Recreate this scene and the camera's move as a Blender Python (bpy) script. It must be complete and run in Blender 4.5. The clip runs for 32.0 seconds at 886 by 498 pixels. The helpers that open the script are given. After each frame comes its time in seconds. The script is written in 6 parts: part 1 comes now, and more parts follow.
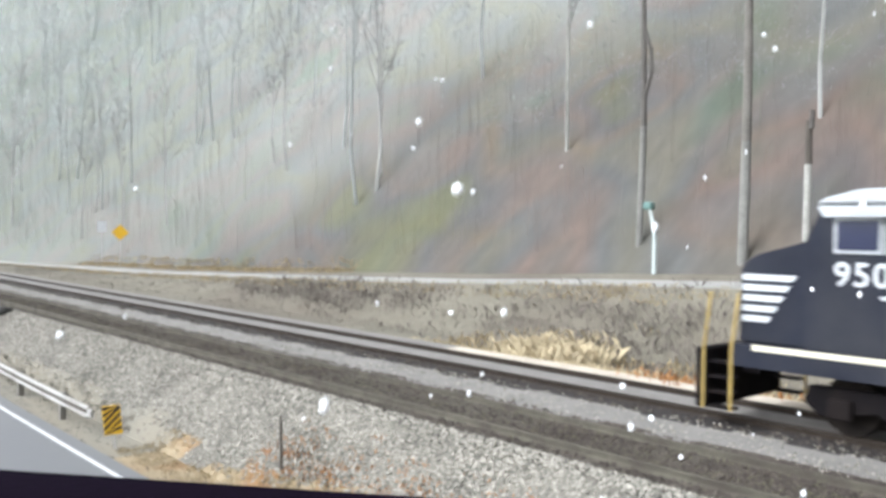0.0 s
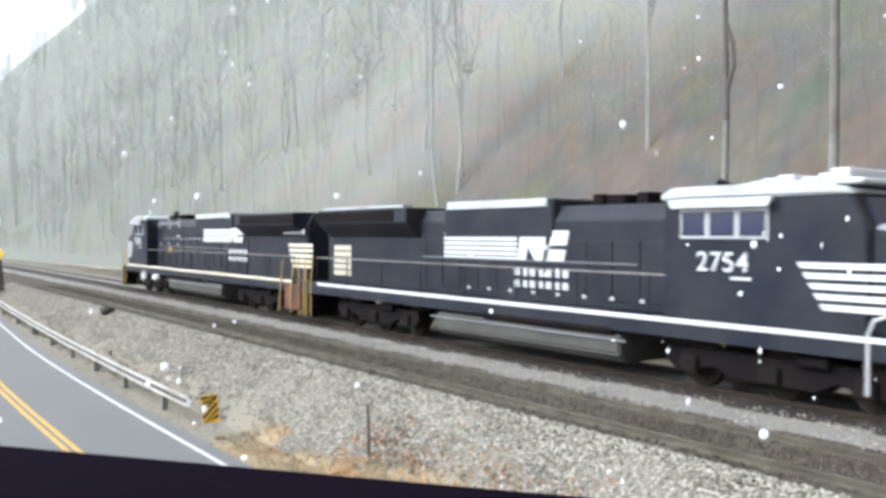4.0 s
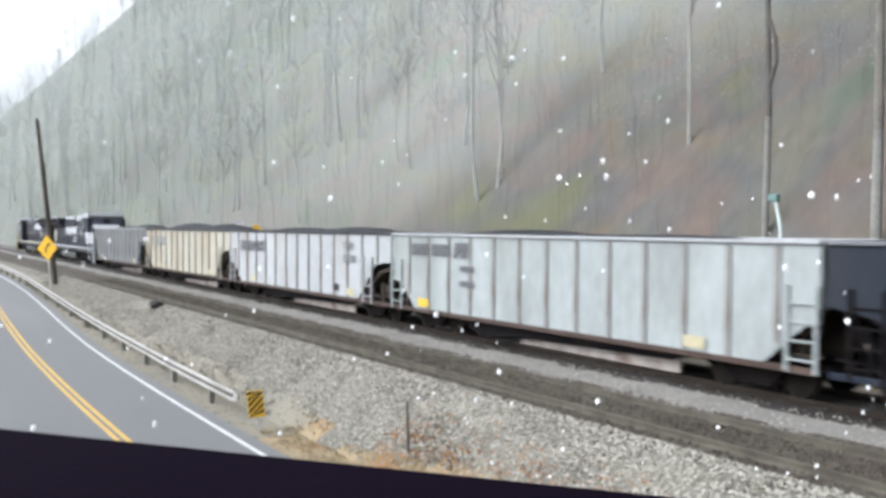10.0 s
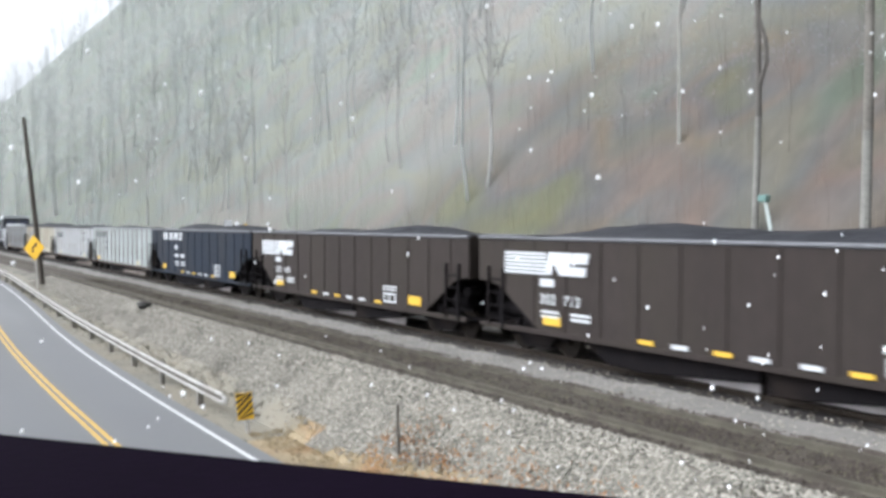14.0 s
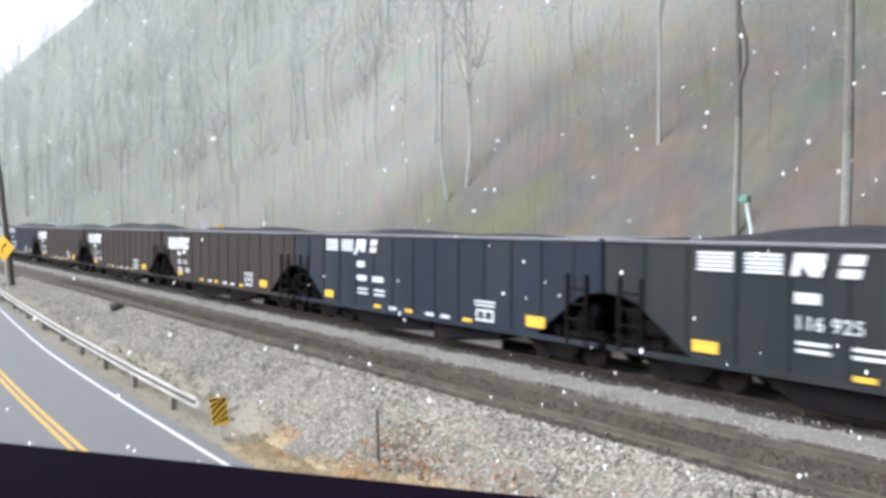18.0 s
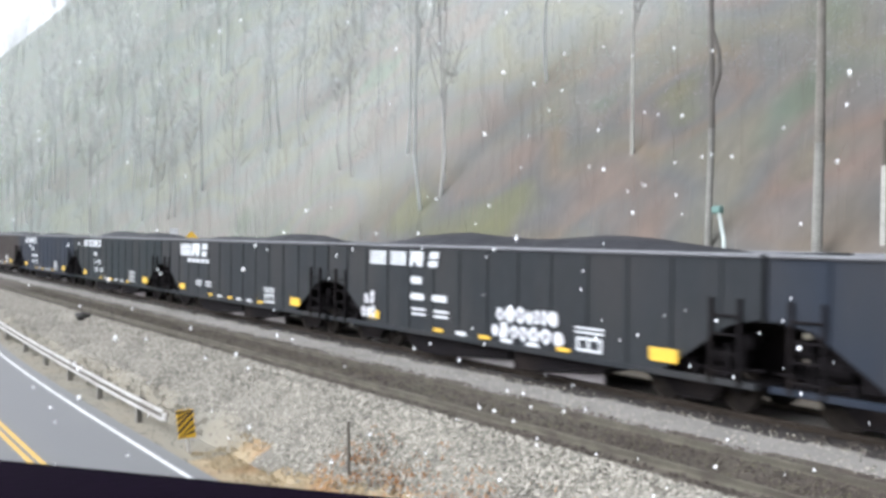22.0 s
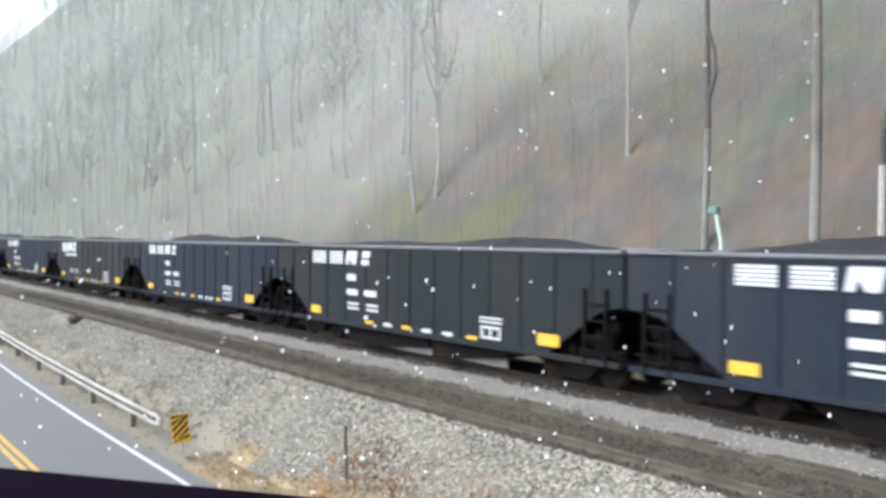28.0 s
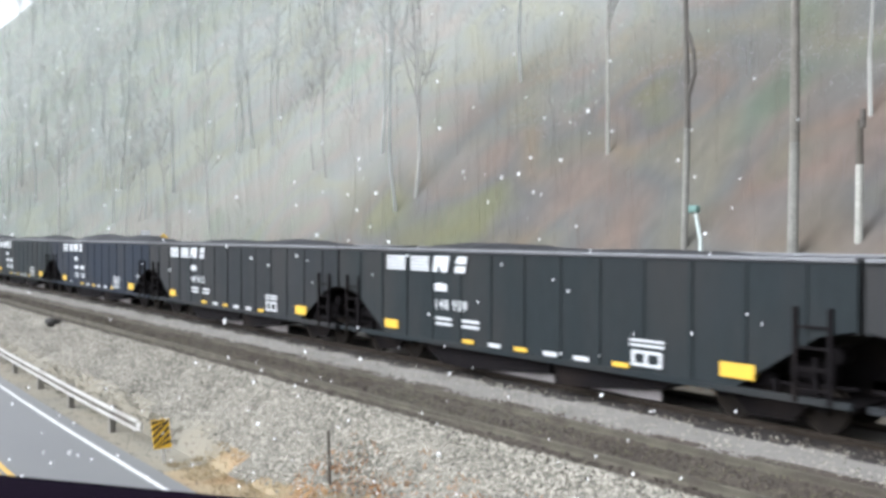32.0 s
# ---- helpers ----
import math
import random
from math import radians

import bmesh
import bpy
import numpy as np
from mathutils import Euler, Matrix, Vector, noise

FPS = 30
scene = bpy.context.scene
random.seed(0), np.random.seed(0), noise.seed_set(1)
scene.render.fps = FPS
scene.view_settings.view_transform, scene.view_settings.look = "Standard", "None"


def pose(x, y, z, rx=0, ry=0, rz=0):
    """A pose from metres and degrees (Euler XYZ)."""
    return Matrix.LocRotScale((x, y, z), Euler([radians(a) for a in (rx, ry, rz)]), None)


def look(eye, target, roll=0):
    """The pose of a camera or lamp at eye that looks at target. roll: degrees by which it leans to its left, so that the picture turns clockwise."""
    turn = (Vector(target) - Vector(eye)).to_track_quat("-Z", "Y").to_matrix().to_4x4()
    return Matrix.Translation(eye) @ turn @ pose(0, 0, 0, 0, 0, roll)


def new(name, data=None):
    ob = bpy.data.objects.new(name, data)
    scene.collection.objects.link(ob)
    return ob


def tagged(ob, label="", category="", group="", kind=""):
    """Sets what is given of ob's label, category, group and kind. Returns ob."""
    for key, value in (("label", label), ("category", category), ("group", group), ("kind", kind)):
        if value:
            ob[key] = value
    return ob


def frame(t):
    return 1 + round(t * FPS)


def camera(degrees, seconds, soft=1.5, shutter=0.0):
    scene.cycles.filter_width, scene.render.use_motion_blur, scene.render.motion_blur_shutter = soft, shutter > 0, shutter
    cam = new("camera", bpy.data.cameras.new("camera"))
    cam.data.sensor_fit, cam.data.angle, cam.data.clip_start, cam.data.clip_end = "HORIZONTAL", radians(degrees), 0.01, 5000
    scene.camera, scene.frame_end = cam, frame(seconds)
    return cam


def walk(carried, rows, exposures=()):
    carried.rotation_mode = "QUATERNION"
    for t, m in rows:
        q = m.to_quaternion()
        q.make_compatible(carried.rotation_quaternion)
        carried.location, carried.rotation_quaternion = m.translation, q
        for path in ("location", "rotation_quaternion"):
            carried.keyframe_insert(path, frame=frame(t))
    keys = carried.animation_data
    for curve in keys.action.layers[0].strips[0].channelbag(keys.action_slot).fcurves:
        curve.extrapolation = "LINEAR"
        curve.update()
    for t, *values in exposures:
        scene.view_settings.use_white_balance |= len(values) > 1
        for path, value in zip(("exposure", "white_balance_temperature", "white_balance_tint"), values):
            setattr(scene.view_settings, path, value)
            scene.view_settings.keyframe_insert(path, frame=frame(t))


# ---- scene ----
# World: x runs along the railway, y away from the watcher, z up; rail tops are at z = 0.
# seconds, the eye, then yaw to the left, pitch and roll in degrees: the camera turns and drifts a little forward
PATH = [
    (0, -0.23, 0.25, 3.36, 47.93, -1.13, 0.98), (0.5, -0.27, 0.30, 3.32, 48.00, -1.13, 0.90), (1, -0.23, 0.27, 3.30, 47.93, -1.11, 0.72),
    (1.5, -0.17, 0.23, 3.32, 48.45, -1.16, 0.71), (2, -0.09, 0.19, 3.28, 49.35, -1.16, 0.73), (2.5, -0.05, 0.14, 3.29, 50.22, -1.06, 0.63),
    (3, 0.04, -0.00, 3.26, 51.46, -1.00, 0.44), (3.5, 0.11, -0.01, 3.23, 52.63, -0.80, 0.35), (4, 0.15, -0.03, 3.17, 53.45, -0.93, 0.24),
    (4.5, 0.17, -0.01, 3.24, 54.57, -1.19, 0.25), (6.5, 0.48, -0.12, 3.29, 58.22, -1.75, 0.04), (7, 0.58, -0.11, 3.30, 57.74, -1.52, 0.07),
    (7.5, 0.59, -0.14, 3.32, 57.31, -1.48, 0.10), (8, 0.62, -0.16, 3.37, 57.20, -1.54, 0.24), (8.5, 0.55, -0.18, 3.36, 56.78, -1.52, 0.24),
    (9, 0.53, -0.19, 3.36, 56.63, -1.52, 0.28), (9.5, 0.52, -0.19, 3.37, 56.44, -1.52, 0.26), (10, 0.50, -0.20, 3.40, 56.25, -1.55, 0.24),
    (10.5, 0.49, -0.20, 3.43, 55.95, -1.62, 0.26), (11, 0.50, -0.20, 3.45, 55.99, -1.64, 0.20), (11.5, 0.54, -0.18, 3.47, 56.04, -1.77, 0.09),
    (12, 0.60, -0.23, 3.55, 55.86, -1.94, 0.02), (12.5, 0.48, -0.21, 3.52, 55.51, -1.75, 0.14), (13, 0.46, -0.20, 3.50, 55.50, -1.69, 0.17),
    (13.5, 0.42, -0.14, 3.46, 55.57, -1.62, 0.23), (14, 0.40, -0.15, 3.45, 55.56, -1.62, 0.25), (14.5, 0.41, -0.21, 3.47, 55.53, -1.65, 0.27),
    (15, 0.42, -0.24, 3.51, 55.35, -1.65, 0.29), (15.5, 0.33, -0.17, 3.46, 54.90, -1.56, 0.37), (17.5, 0.05, 0.01, 3.43, 53.95, -1.64, 0.32),
    (18, 0.01, 0.04, 3.43, 54.04, -1.57, 0.31), (18.5, 0.02, 0.04, 3.42, 53.92, -1.56, 0.32), (19, 0.04, 0.08, 3.39, 53.80, -1.42, 0.35),
    (19.5, 0.00, 0.11, 3.41, 53.38, -1.47, 0.42), (20, -0.03, 0.11, 3.42, 53.31, -1.43, 0.39), (20.5, -0.08, 0.12, 3.45, 52.78, -1.43, 0.45),
    (21, -0.16, 0.10, 3.47, 51.98, -1.49, 0.50), (21.5, -0.18, 0.15, 3.45, 52.21, -1.19, 0.58), (22, -0.21, 0.20, 3.43, 52.24, -0.92, 0.61),
    (22.5, -0.25, 0.18, 3.44, 51.74, -0.76, 0.57), (23, -0.30, 0.20, 3.45, 51.86, -0.86, 0.59), (23.5, -0.30, 0.19, 3.41, 51.97, -0.79, 0.51),
    (24, -0.33, 0.21, 3.40, 51.87, -0.76, 0.50), (24.5, -0.33, 0.23, 3.40, 51.83, -0.79, 0.48), (25, -0.35, 0.26, 3.40, 51.79, -0.81, 0.46),
    (25.5, -0.33, 0.23, 3.42, 51.79, -0.84, 0.45), (27.5, -0.38, 0.21, 3.41, 51.74, -0.66, 0.40), (28, -0.41, 0.26, 3.40, 51.83, -0.76, 0.40),
    (28.5, -0.39, 0.23, 3.41, 51.72, -0.80, 0.37), (29, -0.36, 0.24, 3.40, 51.76, -0.70, 0.38), (29.5, -0.42, 0.23, 3.42, 51.74, -0.78, 0.38),
    (30, -0.48, 0.28, 3.42, 51.80, -0.79, 0.48), (30.5, -0.41, 0.29, 3.40, 51.88, -0.60, 0.39), (31, -0.44, 0.31, 3.42, 51.69, -0.68, 0.37),
    (31.5, -0.45, 0.27, 3.47, 50.90, -0.76, 0.25), (32, -0.47, 0.25, 3.54, 50.48, -1.00, 0.13),
]


def turned(x, y, z, yaw, pitch, roll):
    """Camera pose from the eye and yaw, pitch and roll in degrees."""
    a, b = radians(yaw), radians(pitch)
    ahead = Vector((-math.sin(a) * math.cos(b), math.cos(a) * math.cos(b), math.sin(b)))
    eye = Vector((x, y, z))
    return look(eye, eye + ahead, roll)


cam = camera(55.3, 32.0, soft=3.5, shutter=0.4)
walk(cam, [(row[0], turned(*row[1:])) for row in PATH], exposures=[(0.0, 1.50, 5950, 8.5), (4.5, 1.50, 5950, 8.5), (7.0, 1.30, 5950, 9.0), (15.5, 1.31, 5950, 9.0), (18.0, 1.45, 5950, 10.0), (23.0, 1.45, 5950, 10.0), (28.0, 1.40, 5950, 8.5), (32.0, 1.47, 5950, 8.5)])

# ---- light: overcast winter sky ----
world = bpy.data.worlds.new("overcast_sky")
scene.world = world
world.use_nodes = True
wn, wl = world.node_tree.nodes, world.node_tree.links
wn.clear()
sky = wn.new("ShaderNodeTexSky")
sky.sky_type = "NISHITA"
sky.sun_disc = False
sky.sun_elevation, sky.sun_rotation = radians(40), radians(200)
sky.air_density, sky.dust_density, sky.ozone_density = 1.0, 6.0, 1.0
pale = wn.new("ShaderNodeHueSaturation")
pale.inputs["Saturation"].default_value = 0.03
wbg = wn.new("ShaderNodeBackground")
wbg.inputs["Strength"].default_value = 0.15
wout = wn.new("ShaderNodeOutputWorld")
wl.new(sky.outputs[0], pale.inputs["Color"])
wl.new(pale.outputs[0], wbg.inputs[0])
wl.new(wbg.outputs[0], wout.inputs[0])
sun = new("sun", bpy.data.lights.new("sun", "SUN"))
sun.data.energy, sun.data.angle, sun.data.color = 0.5, radians(60), (1.0, 0.99, 0.97)
sun.matrix_world = look((-15, -45, 45), (0, 0, 0))


# ---- materials ----
def mat(name, color, rough=0.8, metal=0.0, scale=4.0, vary=0.25, fine=60.0, bump=0.15, tint=None, tint_at=0.55, tint_soft=0.12, tint_scale=None, rand=0.0, stretch=(1, 1, 1), spec=0.22):
    """Paint or earth with variation at two scales, patches of a second colour and a fine relief."""
    m = bpy.data.materials.new(name)
    m.use_nodes = True
    n, l = m.node_tree.nodes, m.node_tree.links
    b = n["Principled BSDF"]
    b.inputs["Roughness"].default_value, b.inputs["Metallic"].default_value = rough, metal
    b.inputs["Specular IOR Level"].default_value = spec
    co = n.new("ShaderNodeTexCoord")
    mp = n.new("ShaderNodeMapping")
    mp.inputs["Scale"].default_value = stretch
    l.new(co.outputs["Object"], mp.inputs[0])
    big, small = n.new("ShaderNodeTexNoise"), n.new("ShaderNodeTexNoise")
    for tex, s in ((big, scale), (small, fine)):
        tex.inputs["Scale"].default_value, tex.inputs["Detail"].default_value = s, 4
        l.new(mp.outputs[0], tex.inputs["Vector"])
    add = n.new("ShaderNodeMath")
    add.operation = "ADD"
    l.new(big.outputs["Fac"], add.inputs[0])
    l.new(small.outputs["Fac"], add.inputs[1])
    rng = n.new("ShaderNodeMapRange")
    rng.inputs["From Min"].default_value, rng.inputs["From Max"].default_value = 0.6, 1.4
    rng.inputs["To Min"].default_value, rng.inputs["To Max"].default_value = 1 - vary, 1 + vary
    l.new(add.outputs[0], rng.inputs["Value"])
    base = n.new("ShaderNodeMix")
    base.data_type, base.blend_type = "RGBA", "MULTIPLY"
    base.inputs["Factor"].default_value = 1.0
    base.inputs["A"].default_value = (*color, 1)
    l.new(rng.outputs[0], base.inputs["B"])
    last = base.outputs["Result"]
    if tint:
        patch = n.new("ShaderNodeTexNoise")
        patch.inputs["Scale"].default_value, patch.inputs["Detail"].default_value = tint_scale or scale * 0.6, 5
        shift = n.new("ShaderNodeVectorMath")
        shift.inputs[1].default_value = (7.3, 2.1, 4.7)
        l.new(mp.outputs[0], shift.inputs[0])
        l.new(shift.outputs[0], patch.inputs["Vector"])
        ramp = n.new("ShaderNodeMapRange")
        ramp.inputs["From Min"].default_value, ramp.inputs["From Max"].default_value = tint_at - tint_soft, tint_at + tint_soft
        l.new(patch.outputs["Fac"], ramp.inputs["Value"])
        two = n.new("ShaderNodeMix")
        two.data_type = "RGBA"
        two.inputs["B"].default_value = (*tint, 1)
        l.new(ramp.outputs[0], two.inputs["Factor"])
        l.new(last, two.inputs["A"])
        last = two.outputs["Result"]
    if rand:
        oi = n.new("ShaderNodeNewGeometry")
        rr = n.new("ShaderNodeMapRange")
        rr.inputs["To Min"].default_value, rr.inputs["To Max"].default_value = 1 - rand, 1 + rand
        l.new(oi.outputs["Random Per Island"], rr.inputs["Value"])
        three = n.new("ShaderNodeMix")
        three.data_type, three.blend_type = "RGBA", "MULTIPLY"
        three.inputs["Factor"].default_value = 1.0
        l.new(last, three.inputs["A"])
        l.new(rr.outputs[0], three.inputs["B"])
        last = three.outputs["Result"]
    l.new(last, b.inputs["Base Color"])
    if bump:
        bp = n.new("ShaderNodeBump")
        bp.inputs["Strength"].default_value, bp.inputs["Distance"].default_value = bump, 0.02
        l.new(small.outputs["Fac"], bp.inputs["Height"])
        l.new(bp.outputs[0], b.inputs["Normal"])
    return m


ASPHALT = mat("asphalt", (0.1335, 0.1335, 0.1327), 0.7, scale=0.25, vary=0.16, fine=40, tint=(0.1162, 0.1162, 0.117), tint_at=0.58, stretch=(0.25, 1, 1))
LINE_WHITE = mat("road_paint_white", (0.435, 0.435, 0.4275), 0.6, scale=2, vary=0.15, tint=(0.225, 0.225, 0.225), tint_at=0.68, tint_scale=5)
LINE_YELLOW = mat("road_paint_yellow", (0.4125, 0.2662, 0.0675), 0.6, scale=2, vary=0.15, tint=(0.225, 0.18, 0.09), tint_at=0.68, tint_scale=5)
VERGE = mat("verge_soil", (0.165, 0.153, 0.125), 0.95, scale=0.6, vary=0.3, fine=14, bump=0.5, tint=(0.175, 0.155, 0.12), tint_at=0.5, tint_scale=0.5)
DRYGRASS = mat("dry_grass_ground", (0.215, 0.17, 0.108), 0.95, scale=1.2, vary=0.3, fine=18, bump=0.5, tint=(0.1875, 0.0975, 0.04125), tint_at=0.6, tint_scale=0.7)
GRAVEL = mat("gravel_bank", (0.138, 0.126, 0.105), 0.9, scale=0.7, vary=0.25, fine=9, bump=1.0, tint=(0.09375, 0.08625, 0.07275), tint_at=0.55, tint_scale=0.35)
BED_DARK = mat("dirty_trackbed", (0.046, 0.037, 0.03), 0.95, scale=0.8, vary=0.4, fine=8, bump=0.9, tint=(0.06, 0.053, 0.041), tint_at=0.55, tint_scale=0.5)
BED_LIGHT = mat("ballast_strip", (0.156, 0.146, 0.134), 0.95, scale=0.8, vary=0.22, fine=10, bump=0.8)
BED_PALE = mat("pale_straw_ballast", (0.38, 0.335, 0.275), 0.95, scale=0.9, vary=0.25, fine=10, bump=0.8)
# Oily ballast, darkened further for the shade at the train's near edge.
BED_OIL_SHADE = mat("oily_shaded_trackbed", (0.024, 0.0205, 0.019), 0.95, scale=0.8, vary=0.3, fine=8, bump=0.9)
BANK = mat("brush_bank", (0.125, 0.114, 0.088), 0.95, scale=0.35, vary=0.4, fine=6, bump=0.8, tint=(0.092, 0.077, 0.06), tint_at=0.55, tint_soft=0.2, tint_scale=0.16)
FIELD = mat("far_ground", (0.09, 0.08625, 0.0675), 0.95, scale=0.05, vary=0.3, fine=2)
PALE_STRAW = mat("pale_straw_ground", (0.2025, 0.1688, 0.105), 0.95, scale=0.5, vary=0.3, fine=9, bump=0.6, tint=(0.1125, 0.0975, 0.075), tint_at=0.55, tint_scale=0.3)
FAR_ROAD = mat("far_road", (0.225, 0.2175, 0.2025), 0.9, scale=0.3, vary=0.2, fine=12)
STONE = mat("crushed_stone", (0.205, 0.191, 0.163), 0.9, scale=3, vary=0.2, fine=30, bump=0.3, rand=0.5)


def sheer(m):
    """Lets half of the light through twigs, stems and trunks, which pales them like mist."""
    n, l = m.node_tree.nodes, m.node_tree.links
    b, out = n["Principled BSDF"], n["Material Output"]
    tr, mix = n.new("ShaderNodeBsdfTranslucent"), n.new("ShaderNodeMixShader")
    mix.inputs[0].default_value = 0.5
    l.new(b.inputs["Base Color"].links[0].from_socket, tr.inputs[0])
    l.new(b.outputs[0], mix.inputs[1])
    l.new(tr.outputs[0], mix.inputs[2])
    l.new(mix.outputs[0], out.inputs[0])
    return m


def blotchy(name, colours, scale, vary=0.2, rand=0.0, bump=0.0, stretch=(1, 1, 1), fine=2.5):
    """Undergrowth that changes hue in soft patches some metres wide."""
    m = mat(name, (1, 1, 1), 0.95, scale=scale * 0.4, vary=vary, fine=fine, bump=bump, rand=rand, stretch=stretch)
    n, l = m.node_tree.nodes, m.node_tree.links
    co = next(a for a in n if a.type == "TEX_COORD")
    patch = n.new("ShaderNodeTexNoise")
    patch.inputs["Scale"].default_value, patch.inputs["Detail"].default_value = scale, 1.5
    ramp = n.new("ShaderNodeValToRGB")
    e = ramp.color_ramp.elements
    while len(e) < len(colours):
        e.new(0.5)
    for k, c in enumerate(colours):
        e[k].position, e[k].color = 0.3 + 0.4 * k / (len(colours) - 1), (*c, 1)
    l.new(co.outputs["Object"], patch.inputs["Vector"])
    l.new(patch.outputs["Fac"], ramp.inputs[0])
    for a in n:
        if a.type == "MIX" and a.blend_type == "MULTIPLY" and not a.inputs["A"].links:
            l.new(ramp.outputs[0], a.inputs["A"])
    return m


TWIG = sheer(mat("bare_twigs", (0.3, 0.298, 0.28), 0.95, scale=0.3, vary=0.3, fine=4, bump=0, rand=0.35))
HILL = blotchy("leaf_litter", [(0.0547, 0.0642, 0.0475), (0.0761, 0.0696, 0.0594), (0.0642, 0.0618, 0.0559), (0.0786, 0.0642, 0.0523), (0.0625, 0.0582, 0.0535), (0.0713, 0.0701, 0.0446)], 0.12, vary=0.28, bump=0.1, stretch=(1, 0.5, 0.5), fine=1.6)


def mist_tint(m, gain=1.0):
    """Litter turns grey-green, then pale, higher up and farther along: mist put into the colour."""
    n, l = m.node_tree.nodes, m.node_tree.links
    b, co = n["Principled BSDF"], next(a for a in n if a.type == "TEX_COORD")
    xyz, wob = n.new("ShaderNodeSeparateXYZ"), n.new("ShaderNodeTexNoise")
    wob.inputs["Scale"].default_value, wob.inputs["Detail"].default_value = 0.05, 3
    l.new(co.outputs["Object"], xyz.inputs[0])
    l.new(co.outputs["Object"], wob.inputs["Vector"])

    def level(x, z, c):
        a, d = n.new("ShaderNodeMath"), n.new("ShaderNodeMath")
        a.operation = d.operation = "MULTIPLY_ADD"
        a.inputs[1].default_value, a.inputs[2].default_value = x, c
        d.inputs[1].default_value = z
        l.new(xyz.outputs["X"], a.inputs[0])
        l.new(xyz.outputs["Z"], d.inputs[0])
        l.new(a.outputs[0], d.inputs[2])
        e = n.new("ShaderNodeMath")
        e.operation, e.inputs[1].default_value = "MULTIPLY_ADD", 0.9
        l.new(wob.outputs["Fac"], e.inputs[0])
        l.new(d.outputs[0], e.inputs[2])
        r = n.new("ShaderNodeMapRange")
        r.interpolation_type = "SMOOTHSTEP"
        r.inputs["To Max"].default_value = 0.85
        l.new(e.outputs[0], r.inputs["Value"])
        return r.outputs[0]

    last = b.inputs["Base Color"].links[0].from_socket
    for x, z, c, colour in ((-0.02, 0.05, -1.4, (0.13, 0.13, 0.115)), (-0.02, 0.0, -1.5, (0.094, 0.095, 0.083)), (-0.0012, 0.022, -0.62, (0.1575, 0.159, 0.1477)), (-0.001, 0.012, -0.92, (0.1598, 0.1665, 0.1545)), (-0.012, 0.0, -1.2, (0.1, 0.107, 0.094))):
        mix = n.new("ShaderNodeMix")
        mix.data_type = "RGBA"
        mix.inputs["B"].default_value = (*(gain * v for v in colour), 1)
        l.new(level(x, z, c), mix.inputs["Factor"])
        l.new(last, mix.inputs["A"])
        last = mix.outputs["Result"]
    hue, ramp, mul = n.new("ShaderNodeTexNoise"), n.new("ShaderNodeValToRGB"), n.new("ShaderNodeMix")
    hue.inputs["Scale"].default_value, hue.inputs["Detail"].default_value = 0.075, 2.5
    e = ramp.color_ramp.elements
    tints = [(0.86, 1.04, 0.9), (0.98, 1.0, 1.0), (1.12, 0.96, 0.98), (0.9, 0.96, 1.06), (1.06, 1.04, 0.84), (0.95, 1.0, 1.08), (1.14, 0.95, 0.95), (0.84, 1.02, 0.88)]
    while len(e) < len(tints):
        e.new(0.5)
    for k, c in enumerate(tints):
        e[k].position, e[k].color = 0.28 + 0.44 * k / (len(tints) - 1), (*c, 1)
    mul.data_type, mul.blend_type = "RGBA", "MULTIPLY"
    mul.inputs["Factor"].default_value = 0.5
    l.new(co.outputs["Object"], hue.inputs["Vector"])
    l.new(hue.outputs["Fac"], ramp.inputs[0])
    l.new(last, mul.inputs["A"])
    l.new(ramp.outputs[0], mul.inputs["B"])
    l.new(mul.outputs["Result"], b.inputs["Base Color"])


# Mist is coloured into the slope and its saplings.
mist_tint(HILL, 1.2)
SAPLING = blotchy("sapling_bark", [(0.131, 0.150, 0.119), (0.188, 0.173, 0.147), (0.156, 0.152, 0.144), (0.188, 0.152, 0.125), (0.169, 0.160, 0.156), (0.156, 0.160, 0.112)], 0.13, vary=0.15, rand=0.15)
mist_tint(SAPLING, 3.1)
sheer(SAPLING)
# Pale brush colours stand for mist over the upper slope.
MIST_BRUSH = sheer(blotchy("mist_pale_brush", [(0.2775, 0.3, 0.2925), (0.3, 0.3075, 0.2963), (0.2775, 0.2925, 0.3), (0.3, 0.2925, 0.2812), (0.2925, 0.3038, 0.3075)], 0.12, vary=0.08, rand=0.05))
RAIL_STEEL = mat("rail_steel", (0.036, 0.028, 0.022), 0.45, 0.6, scale=3, vary=0.3)
TIE_WOOD = mat("tie_wood", (0.062, 0.053, 0.043), 0.95, scale=3, vary=0.4, fine=30, bump=0.5, rand=0.5)
BARK = mat("grey_bark", (0.265, 0.26, 0.245), 0.95, scale=1.5, vary=0.35, fine=12, bump=0.3, rand=0.15)
BARK_MID = mat("brown_bark", (0.12, 0.11, 0.097), 0.95, scale=1.5, vary=0.35, fine=12, bump=0.5)
# Toned like the hillside so that the lower trunks fade into it.
BLEND_BARK = mat("hill_toned_bark", (0.15, 0.145, 0.132), 0.95, scale=1.5, vary=0.35, fine=12, bump=0.5)
BARK_DARK = mat("dark_bark", (0.0825, 0.075, 0.0675), 0.95, scale=1.5, vary=0.35, fine=12, bump=0.5)
BARK_PALE = mat("pale_bark", (0.255, 0.2475, 0.225), 0.95, scale=1.5, vary=0.3, fine=12, bump=0.5)
BLACK_PAINT = mat("locomotive_black", (0.008, 0.0098, 0.018), 0.4, spec=0.12, scale=0.8, vary=0.4, tint=(0.026, 0.026, 0.03), tint_at=0.52, tint_soft=0.3, tint_scale=0.9)
